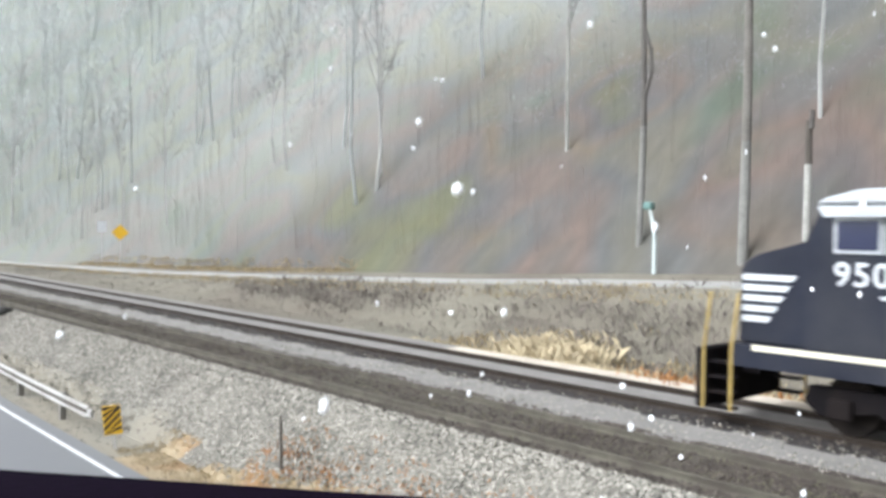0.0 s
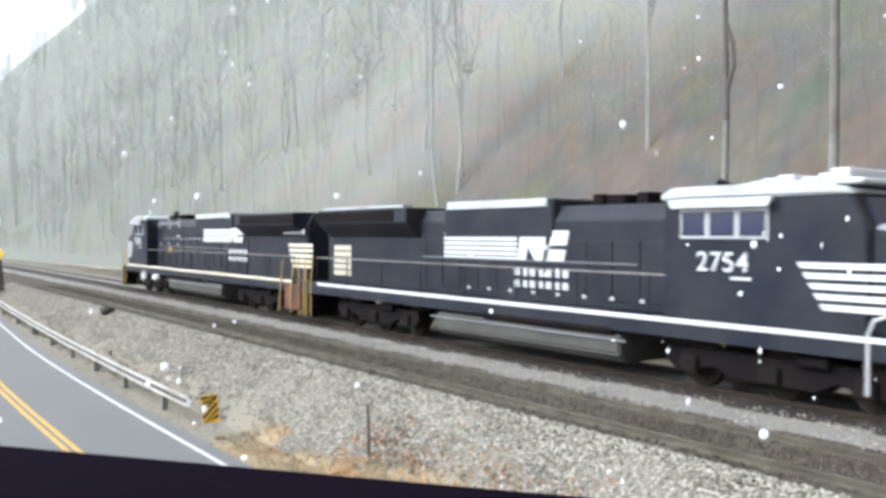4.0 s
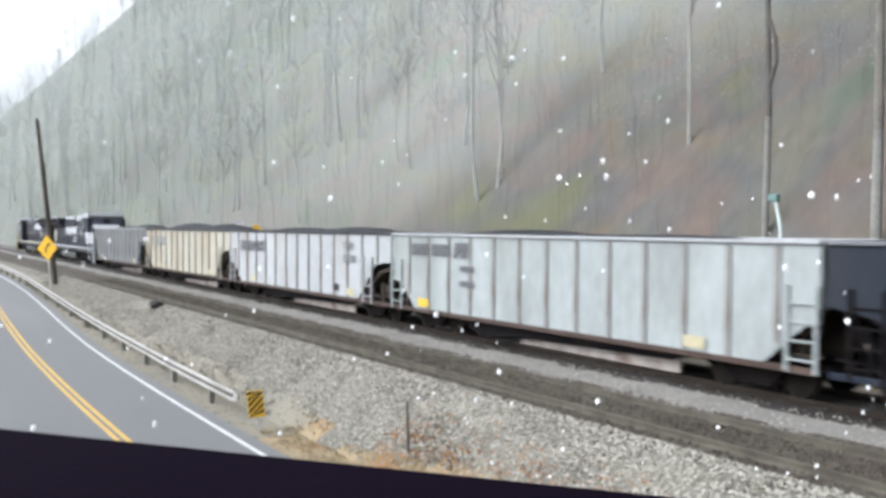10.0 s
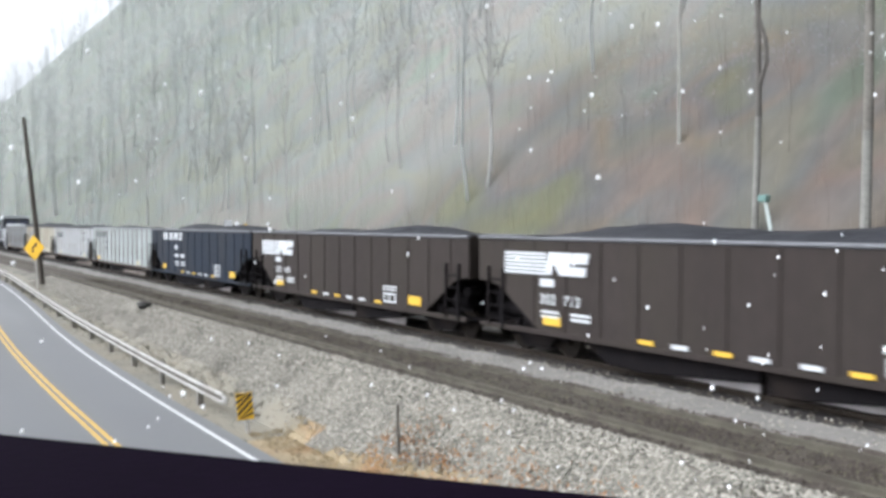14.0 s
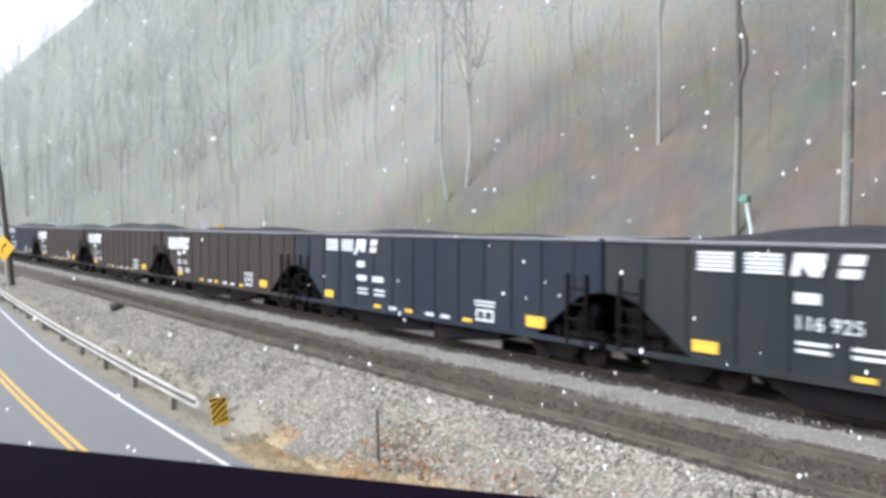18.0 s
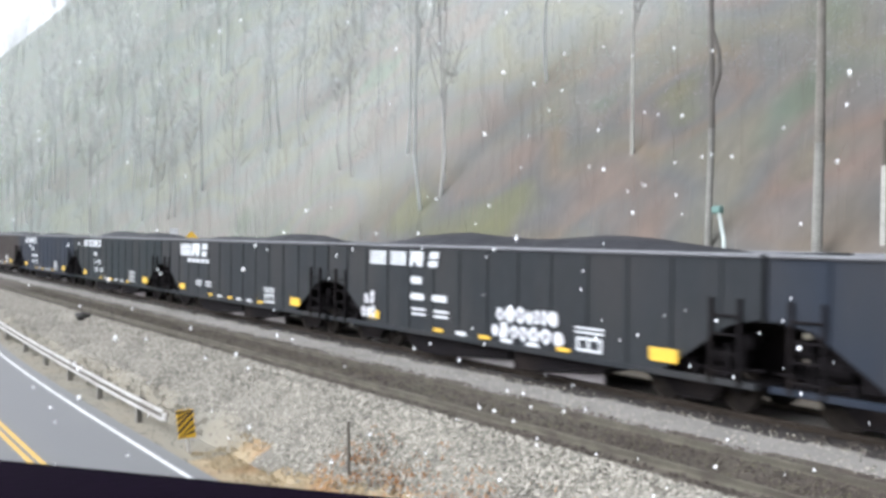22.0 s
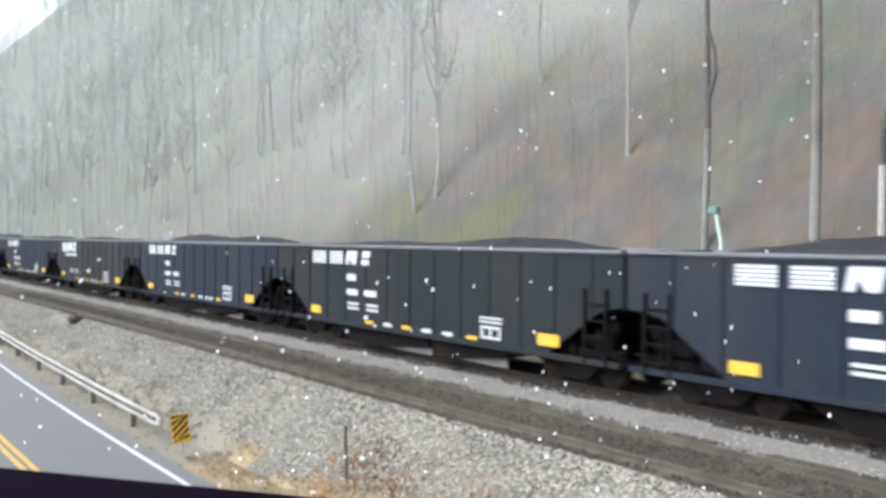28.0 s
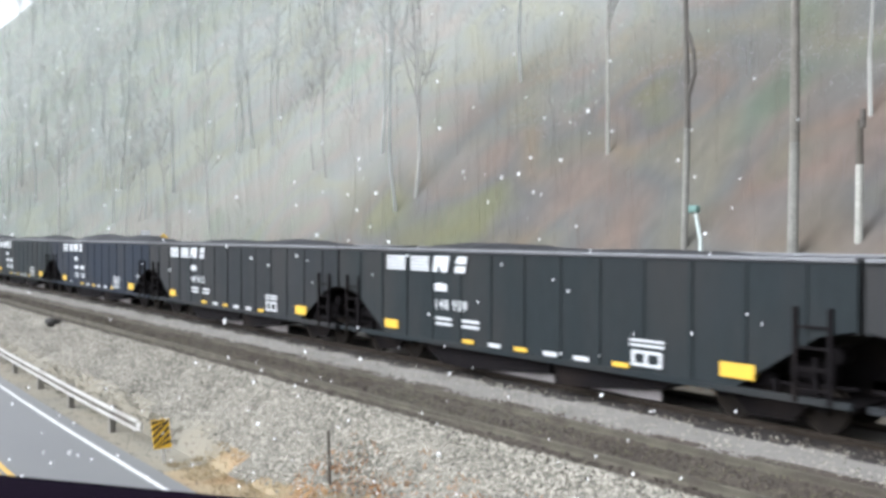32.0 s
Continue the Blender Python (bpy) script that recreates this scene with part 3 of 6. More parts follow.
scatter_stones("ballast", "brown dirty ballast round the empty track", 16000, lambda r: (3 - 60 * r.random() ** 1.5, r.uniform(10.4, 13.2)), 0.036, 5, DARK_STONE)
scatter_stones("ballast", "dark oily ballast in the shade-toned strip beside the far rail", 2500, lambda r: (3 - 60 * r.random() ** 1.5, r.uniform(14.4, 15.6)), 0.045, 7, DARK_STONE)
scatter_stones("gravel", "small stones strewn on the verge soil", 2600, lambda r: (2 - 62 * r.random() ** 1.2, 7.0 + 1.9 * r.random()), 0.022, 6, DARK_STONE)
rk = bmesh.new()
bmesh.ops.create_icosphere(rk, subdivisions=2, radius=0.3)
for v in rk.verts:
    v.co = Vector((v.co.x * 1.5, v.co.y, v.co.z * 0.6)) * (1 + 0.35 * noise.noise(v.co * 5))
rock = tagged(part("rock", rk, mat("dark_rock", (0.03, 0.0285, 0.02625), 0.95, scale=3, vary=0.3)), "small dark rock on the gravel bank", "rock")
rock.location = (-38.0, 10.1, -0.16)


# ---- grass, brush and trees ----
def tufts(name, label, count, place, height, spread, material, seed, width=0.012):
    rnd = random.Random(seed)
    verts, faces = [], []
    for _ in range(count):
        x, y = place(rnd)
        z = (ground_z if y < 28 else hill_z)(x, y) - 0.02
        for _ in range(rnd.randint(7, 12)):
            a, h, lean = rnd.uniform(0, 6.28), height * rnd.uniform(0.45, 1.2), rnd.uniform(0.1, 0.8)
            bx, by = x + rnd.gauss(0, spread), y + rnd.gauss(0, spread)
            c, s, k = math.cos(a), math.sin(a), len(verts)
            verts += [(bx - s * width, by + c * width, z), (bx + s * width, by - c * width, z), (bx + c * lean * h * 0.5, by + s * lean * h * 0.5, z + h * 0.75), (bx + c * lean * h, by + s * lean * h, z + h * 0.9)]
            faces += [(k, k + 1, k + 2), (k + 1, k + 3, k + 2)]
    tagged(new(name, rows_mesh(name, verts, faces, [material])), label, "grass", kind="stuff")


STRAW = mat("straw", (0.2475, 0.1913, 0.1087), 0.9, scale=1, vary=0.3, bump=0, rand=0.4)
RUST_STRAW = mat("rust_straw", (0.255, 0.12, 0.045), 0.9, scale=1, vary=0.3, bump=0, rand=0.4)
BRUSH = mat("brush", (0.14, 0.127, 0.106), 0.95, scale=1, vary=0.3, bump=0, rand=0.5)


WEED = mat("track_weeds", (0.085, 0.078, 0.05), 0.95, scale=1, vary=0.3, bump=0, rand=0.5)


def verge_place(rnd):
    while True:
        x, y = rnd.uniform(-19, 2), rnd.uniform(7.3, 9.7)
        if ground_kind(x, y) == 1:
            return x, y


tufts("dry_grass", "short tan dry grass on the verge", 2200, verge_place, 0.07, 0.09, STRAW, 11, 0.012)
tufts("dry_grass", "rust-coloured dead weeds at the foot of the gravel", 420, lambda r: (r.uniform(-15, -3), 9.05 + r.gauss(0, 0.3)), 0.09, 0.12, RUST_STRAW, 12)
tufts("dry_grass", "sparse weeds between the guard rail and the gravel", 500, lambda r: (-20 - 45 * r.random(), 8.2 + r.gauss(0, 0.2)), 0.14, 0.07, BRUSH, 13)
tufts("dry_grass", "weeds growing between the rails of the empty track", 1800, lambda r: (2 - 60 * r.random() ** 1.3, 11.8 + r.gauss(0, 0.7)), 0.07, 0.13, WEED, 14)
tufts("brush", "tall straw and brambles on the slope behind the railway", 260, lambda r: (2 - 24 * r.random(), 18.9 + abs(r.gauss(0, 1.3))), 0.32, 0.3, STRAW, 15, 0.01)
tufts("brush", "brown brush on the slope below the far road", 600, lambda r: (4 - 90 * r.random(), r.uniform(20, 23.8)), 0.2, 0.4, BRUSH, 16, 0.008)
DARK_BRUSH = mat("dark_brush", (0.115, 0.098, 0.085), 0.95, scale=1, vary=0.3, bump=0, rand=0.5)
tufts("brush", "dark brown brambles in the hollow behind the railway", 380, lambda r: (-15.5 + r.gauss(0, 4), 22 + r.gauss(0, 0.9)), 0.3, 0.4, DARK_BRUSH, 19, 0.012)
tufts("brush", "dark brush on the slope farther along", 300, lambda r: (-33 + r.gauss(0, 5), 22.6 + r.gauss(0, 0.7)), 0.3, 0.4, DARK_BRUSH, 24, 0.012)
BRIGHT_STRAW = mat("bleached_straw", (0.38, 0.315, 0.205), 0.9, scale=1, vary=0.25, bump=0, rand=0.3)
tufts("brush", "tall clump of bleached dry grass behind the railway", 330, lambda r: (-17.2 + r.gauss(0, 0.7), 20.0 + r.gauss(0, 0.5)), 0.6, 0.2, BRIGHT_STRAW, 25, 0.008)
tufts("brush", "low bleached grass along the far side of the track", 520, lambda r: (-14.5 + r.gauss(0, 3.2), 18.3 + abs(r.gauss(0, 0.6))), 0.18, 0.25, BRIGHT_STRAW, 26, 0.01)
tufts("brush", "rust-tinged dead grass at the end of the straw", 70, lambda r: (-10.8 + r.gauss(0, 1.0), 18.6 + r.gauss(0, 0.4)), 0.25, 0.2, RUST_STRAW, 27, 0.01)
tufts("brush", "yellow dead grass at the foot of the hill beside the far road", 420, lambda r: (-38 - 40 * r.random(), r.uniform(26.9, 28.4)), 0.3, 0.25, STRAW, 18, 0.02)
tufts("brush", "pale dead grass along the far road", 900, lambda r: (4 - 110 * r.random(), r.uniform(23.2, 24.1)), 0.16, 0.22, STRAW, 17, 0.02)


def bare_tree(seed, height, limbs=13, twig=0.011):
    """Vertices and faces of a leafless tree: wood first, then twigs."""
    rnd = random.Random(seed)
    wood, twigs = ([], []), ([], [])

    def stick(out, p, q, r0, r1, n=4):
        v, f = out
        d = (q - p).normalized()
        u = d.orthogonal().normalized()
        w = d.cross(u)
        k = len(v)
        for c, r in ((p, r0), (q, r1)):
            for i in range(n):
                a = i * math.tau / n
                v.append(tuple(c + (u * math.cos(a) + w * math.sin(a)) * r))
        for i in range(n):
            j = (i + 1) % n
            f.append((k + i, k + j, k + n + j, k + n + i))

    def fan(p, d, size):
        v, f = twigs
        for _ in range(10):
            e = (d + Vector((rnd.gauss(0, 0.6), rnd.gauss(0, 0.6), rnd.gauss(0.25, 0.5)))).normalized() * size * rnd.uniform(0.5, 1.2)
            s = e.orthogonal().normalized() * twig
            k = len(v)
            v += [tuple(p - s), tuple(p + s), tuple(p + e)]
            f.append((k, k + 1, k + 2))

    base, r = Vector((0, 0, -0.6)), height * 0.0062
    lean = Vector((rnd.gauss(0, 0.03), rnd.gauss(0, 0.03), 1)).normalized()
    spots = [base]
    for i in range(1, 6):
        spots.append(spots[-1] + (lean + Vector((rnd.gauss(0, 0.05), rnd.gauss(0, 0.05), 0))) * height / 5)
    for i in range(5):
        stick(wood, spots[i], spots[i + 1], r * (1 - i * 0.19), r * (1 - (i + 1) * 0.19) + 0.012, 5)
    for _ in range(limbs):
        s = rnd.uniform(0.35, 0.98)
        i = min(int(s * 5), 4)
        p = spots[i].lerp(spots[i + 1], s * 5 - i)
        a = rnd.uniform(0, 6.28)
        d = Vector((math.cos(a), math.sin(a), rnd.uniform(1.1, 2.6))).normalized()
        ln = height * rnd.uniform(0.12, 0.28) * (1.25 - s * 0.7)
        q = p + d * ln * 0.55
        q2 = q + (d + Vector((rnd.gauss(0, 0.3), rnd.gauss(0, 0.3), 0.35))).normalized() * ln * 0.6
        stick(wood, p, q, r * 0.34, r * 0.2, 3)
        stick(wood, q, q2, r * 0.2, 0.012, 3)
        for c, e in ((p.lerp(q, 0.7), d), (q, d), (q.lerp(q2, 0.5), d), (q2, (q2 - q).normalized())):
            fan(c, e, ln * 0.45)
    return wood, twigs


VARIANTS = [bare_tree(100 + i, 15 + i % 4, 12 + i % 4) for i in range(7)] + [bare_tree(140 + i, 15 + i, 18, 0.055) for i in range(3)]


def forest(name, label, spots, which, material):
    """Many trees in one mesh, turned and scaled copies of the few grown ones."""
    V, Fq, off = [], [], 0
    for x, y, z, s, a, k in spots:
        v, f = VARIANTS[k][which]
        v = np.array(v)
        c, n = math.cos(a), math.sin(a)
        V.append(np.stack([x + s * (v[:, 0] * c - v[:, 1] * n), y + s * (v[:, 0] * n + v[:, 1] * c), z + s * v[:, 2]], 1))
        Fq.append(np.array(f) + off)
        off += len(v)
    me = rows_mesh(name, np.concatenate(V).tolist(), np.concatenate(Fq).tolist(), [material])
    tagged(new(name, me), label, "woods", kind="stuff")


rnd = random.Random(77)
LOWER, UPPER = [], []
for _ in range(480):
    u = rnd.random()
    x = 20 - 360 * u ** 1.4
    d = 3 + 98 * rnd.random() ** 1.25
    y = foot(x) + d
    # Higher and farther trees go to the set paled for mist.
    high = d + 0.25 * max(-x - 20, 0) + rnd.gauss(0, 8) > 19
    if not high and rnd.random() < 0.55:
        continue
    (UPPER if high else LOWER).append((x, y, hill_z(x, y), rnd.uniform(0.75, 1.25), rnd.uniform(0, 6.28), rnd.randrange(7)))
CREST = []
for i in range(170):
    x = -90 - 1.7 * i + rnd.uniform(-3, 3)
    y = foot(x) + rnd.uniform(92, 116)
    CREST.append((x, y, hill_z(x, y) - 1, rnd.uniform(0.7, 1.35), rnd.uniform(0, 6.28), 7 + rnd.randrange(3)))
forest("woods", "grey bare hardwood trunks low on the steep hillside", LOWER, 0, BARK)
forest("woods", "grey bare trees along the crest of the hill", CREST, 0, BARK)
forest("woods", "dense bare twigs of the trees along the crest", CREST, 1, TWIG)
forest("woods", "fine bare twigs low on the hillside", LOWER, 1, TWIG)
forest("woods", "pale rime-covered trunks high on the hillside", UPPER, 0, MIST_BARK)
forest("woods", "pale rime-covered twigs high on the hillside", UPPER, 1, MIST_TWIG)


def saplings(name, label, count, material, seed):
    """Thin upright stems, each a slim three-sided spike with two side shoots."""
    r = np.random.default_rng(seed)
    V, Fq = [], []
    for _ in range(count):
        x = 14 - 190 * r.random() ** 1.5
        d = 0.6 + 60 * r.random() ** 1.3
        y = foot(x) + d
        far = math.hypot(x, y) / 50
        z, h, w = hill_z(x, y) - 0.2, r.uniform(1.2, 4.5) * min(far, 2) ** 0.5, r.uniform(0.005, 0.015) * far
        lx, ly = r.normal(0, 0.06, 2) * h
        for q0, q1, ww in (((0, 0, 0), (lx, ly, h), w), ((lx * 0.4, ly * 0.4, h * 0.4), (lx + r.normal(0, 0.12) * h, ly + r.normal(0, 0.12) * h, h * 0.85), w * 0.6), ((lx * 0.6, ly * 0.6, h * 0.6), (lx + r.normal(0, 0.12) * h, ly + r.normal(0, 0.12) * h, h), w * 0.5)):
            k = len(V)
            V += [(x + q0[0] + ww * math.cos(a), y + q0[1] + ww * math.sin(a), z + q0[2]) for a in (0.3, 2.4, 4.5)] + [(x + q1[0], y + q1[1], z + q1[2])]
            Fq += [(k, k + 1, k + 3), (k + 1, k + 2, k + 3), (k + 2, k, k + 3)]
    tagged(new(name, rows_mesh(name, V, Fq, [material])), label, "undergrowth", kind="stuff")


def brushwood(name, label, count, material, seed, low, high, tall):
    """A soft mass of fine twigs over the slope between two heights."""
    r = np.random.default_rng(seed)
    V = []
    for _ in range(count):
        x = 12 - 105 * r.random() ** 1.4
        far = math.hypot(x, 32)
        d = far * (low + (high - low) * r.random()) + r.normal(0, 0.04 * far)
        if d < 0.5:
            continue
        y = foot(x) + d
        s = far / 50
        w = s * r.uniform(0.9, 1.8)
        n = 60
        c = np.array((x, y, hill_z(x, y))) + r.normal(0, 1, (n, 3)) * (w, w, 0.3 * w) + np.stack([np.zeros(n), np.zeros(n), r.random(n) * tall * min(s, 1.6)], 1)
        e = r.normal(0, 1, (n, 3)) * (0.4, 0.4, 0.5) + (0, 0, 0.5)
        e *= s * 0.32
        g = np.cross(e, r.normal(0, 1, (n, 3)))
        g *= 0.018 * s / np.linalg.norm(g, axis=1)[:, None]
        V.append(np.stack([c - g, c + g, c + e], 1).reshape(-1, 3))
    V = np.concatenate(V)
    tagged(new(name, rows_mesh(name, V.tolist(), np.arange(len(V)).reshape(-1, 3).tolist(), [material])), label, "undergrowth", kind="stuff")


saplings("undergrowth", "thin upright brown and olive saplings on the hillside", 7000, SAPLING, 43)
brushwood("undergrowth", "soft mass of pale rimed twigs on the upper hillside", 1000, MIST_BRUSH, 42, 0.2, 0.85, 1.0)


def tree(x, y, scale, k, bark, label, group="trees at the foot of the hill"):
    t = thing("tree", label, "tree", group)
    t.location = (x, y, (hill_z(x, y) if y > foot(x) else ground_z(x, y)) - 0.1)
    t.rotation_euler = (0, 0, k * 1.7)
    t.scale = (scale, scale, scale)
    wood, twigs = VARIANTS[k % 7]
    for nm, (v, f), m in (("trunk", wood, bark), ("crown", twigs, TWIG)):
        o = new(nm, rows_mesh(nm, v, f, [m]))
        o.parent = t
    return t


rnd = random.Random(5)
for i in range(5):
    x = -28 - 14 * i + rnd.uniform(-1.2, 1.2)
    tree(x, foot(x) + rnd.uniform(0.5, 7), rnd.uniform(0.8, 1.25), i, rnd.choice((BARK, BARK, BARK_PALE)), "tall leafless grey hardwood at the foot of the hill")


def forked_trunk():
    """The dark old trunk with a fork and a broken limb."""
    t = thing("tree", "dark leafless trunk with a low forked limb", "tree", "trees at the foot of the hill")
    x, y = -20.2, 28.9
    t.location = (x, y, hill_z(x, y) - 0.3)
    bm = bmesh.new()
    pts = [(0, 0, 0), (0.1, 0, 5), (0.0, 0, 9.5), (-0.15, 0, 13), (-0.1, 0.1, 18), (0.1, 0, 23)]
    for i in range(5):
        if i == 1:
            part("trunk", bm, BLEND_BARK, t, "pale lower trunk, toned to fade into the hillside")
            bm = bmesh.new()
        rod(bm, pts[i], pts[i + 1], 0.14 - i * 0.018, 0.14 - (i + 1) * 0.018, 9)
    part("upper_trunk", bm, BARK_DARK, t, "dark upper trunk")
    for q, w in (([(0.05, 0, 6.0), (0.42, 0, 7.1), (0.36, 0, 8.0), (0.02, 0, 9.0)], 0.09), ([(-0.1, 0, 12), (-1.0, 0.2, 14.5), (-1.8, 0.4, 17)], 0.09), ([(-0.1, 0, 15), (1.1, 0, 17.5), (1.6, 0, 20)], 0.08)):
        bm = bmesh.new()
        for a, b in zip(q, q[1:]):
            rod(bm, a, b, w, w * 0.85, 6)
        part("limb", bm, BARK_DARK, t)
    x, y = -15.4, 28.3
    s = thing("tree", "straight brown leafless trunk on the hillside", "tree", "trees at the foot of the hill")
    s.location = (x, y, hill_z(x, y) - 0.3)
    bm = bmesh.new()
    rod(bm, (0, 0, 0), (0.05, 0, 4.5), 0.19, 0.17, 9)
    part("trunk", bm, BLEND_BARK, s, "pale lower trunk, toned to fade into the hillside")
    bm = bmesh.new()
    for a, b, r, q in (((0.05, 0, 4.5), (0.0, 0, 14), 0.17, 0.11), ((0, 0, 14), (0.1, 0, 22), 0.09, 0.04)):
        rod(bm, a, b, r, q, 9)
    part("upper_trunk", bm, BARK_MID, s, "brown upper trunk")
    bm = bmesh.new()
    rod(bm, (0, 0, 12), (1.2, 0.3, 15.5), 0.08, 0.03, 6)
    rod(bm, (0, 0, 14), (-1.1, 0.2, 18), 0.07, 0.02, 6)
    part("limb", bm, BARK_MID, s)


forked_trunk()


# ---- roadside things ----
def rail_y(x):
    return 7.38 + 0.42 * smooth(20, 40, -x) + 0.01 * max(-x - 55, 0)


def guard_rail():
    """W-beam on wooden posts along the railway side of the road."""
    g = thing("guard_rail", "long galvanised steel guard rail on wooden posts beside the road", "guard rail")
    wave = [(0.0, 0.25), (0.07, 0.24), (0.07, 0.195), (-0.01, 0.17), (-0.01, 0.08), (0.07, 0.055), (0.07, 0.01), (0.0, 0.0)]
    xs = [-20.2 - 1.9 * i for i in range(60)]
    bm = bmesh.new()
    rows = []
    for x in xs:
        y = rail_y(x)
        z = road_z(x) + 0.42
        rows.append([bm.verts.new((x, y - 0.08 - a, z + b)) for a, b in wave] + [bm.verts.new((x, y - 0.06 - a, z + b)) for a, b in wave[::-1]])
    n = len(rows[0])
    for a, b in zip(rows, rows[1:]):
        for i in range(n):
            bm.faces.new((a[i], a[(i + 1) % n], b[(i + 1) % n], b[i]))
    bm.faces.new(rows[0])
    part("beam", bm, GALV, g, "pale galvanised w-shaped beam")
    # Dark strip laid in the groove to stand for its shade.
    bm = bmesh.new()
    strip_rows = []
    for x in xs:
        y = rail_y(x)
        z = road_z(x) + 0.42
        strip_rows.append([bm.verts.new((x, y - 0.11, z + b)) for b in (0.08, 0.17)])
    for a, b in zip(strip_rows, strip_rows[1:]):
        bm.faces.new((a[0], a[1], b[1], b[0]))
    part("groove_shade", bm, POST_WOOD, g, "dark strip for the shade in the beam's groove")
    post = mesh_of(bev(box(bmesh.new(), -0.07, 0.07, -0.055, 0.1, -0.5, 0.66), 0.012), POST_GREY, "post")
    for x in xs[1:45:2]:
        shared("post", post, g, pose(x - 0.3, rail_y(x), road_z(x)))
    bm = bmesh.new()
    extruded(bm, [(7.25, -1.06), (7.32, -1.06), (7.32, -0.86), (7.25, -0.86)], -20.25, -19.95)
    part("end_shoe", bev(bm, 0.03, 2), GALV, g, "rounded steel end piece")


guard_rail()


def marker_sign():
    s = thing("object_marker", "yellow and black striped object marker on a short post", "road sign")
    s.location = (-18.7, 7.34, -1.54)
    s.rotation_euler = (0, radians(-6), radians(62))
    part("post", rod(bmesh.new(), (0, 0.04, -0.3), (0, 0.04, 1.0), 0.03, seg=8), GALV, s)
    part("panel", bev(box(bmesh.new(), -0.19, 0.19, -0.012, 0.012, 0.35, 0.99), 0.008), SIGN_YELLOW, s, "yellow reflective panel")
    for i in range(6):
        z = 0.3 + i * 0.15
        pts = [(x, min(max(q, 0.36), 0.98)) for x, q in ((-0.18, z - 0.16), (0.18, z + 0.16), (0.18, z + 0.24), (-0.18, z - 0.08))]
        if abs(pts[0][1] - pts[3][1]) > 0.005 or abs(pts[1][1] - pts[2][1]) > 0.005:
            part("stripe", slab(bmesh.new(), pts, -0.018, -0.013), SIGN_BLACK, s, "black diagonal stripe")


marker_sign()


def thin_post(x, y, h, label, material, lean=0.0, r=0.03):
    p = thing("post", label, "post")
    p.location = (x, y, ground_z(x, y))
    p.rotation_euler = (0, radians(lean), 0)
    part("shaft", rod(bmesh.new(), (0, 0, -0.3), (0, 0, h), r, r * 0.9, 8), material, p)
    part("cap", rod(bmesh.new(), (0, 0, h), (0, 0, h + 0.03), r * 1.1, r * 0.6, 8), material, p)
    return p


thin_post(-14.0, 8.67, 1.0, "thin rusty steel post in the dry grass", POST_WOOD, -3)


def utility_pole():
    u = thing("utility_pole", "dark wooden utility pole behind the guard rail, tilted to fit the camera's view", "utility pole")
    u.location = (-59.4, 9.4, ground_z(-59.4, 9.4) - 0.05)
    # Tilted to match its slant in the camera's view.
    u.rotation_euler = (radians(5.4), 0, 0)
    bm = bmesh.new()
    rod(bm, (0, 0, -0.5), (0, 0, 5), 0.17, 0.15, 10)
    rod(bm, (0, 0, 5), (0, 0, 10.8), 0.15, 0.11, 10)
    part("shaft", bm, POST_WOOD, u)
    w = thing("warning_sign", "yellow diamond curve warning sign on the utility pole", "road sign")
    w.location = (-57.9, 8.7, 1.9)
    w.rotation_euler = (0, radians(-4), radians(38))
    bm = slab(bmesh.new(), [(0, -0.8), (0.8, 0), (0, 0.8), (-0.8, 0)], -0.02, 0.02)
    part("panel", bev(bm, 0.008), SIGN_YELLOW, w, "yellow reflective diamond")
    part("arrow", slab(bmesh.new(), [(-0.16, -0.3), (-0.04, -0.3), (-0.04, 0.0), (0.14, 0.12), (0.2, 0.04), (0.26, 0.32), (0.0, 0.27), (0.06, 0.2), (-0.16, 0.05)], -0.028, -0.021), SIGN_BLACK, w, "black curve arrow")
    bm = bmesh.new()
    rod(bm, (0.0, 0.04, -3.2), (0.0, 0.04, 0.3), 0.035, seg=6)
    part("mast", bm, GALV, w)


utility_pole()


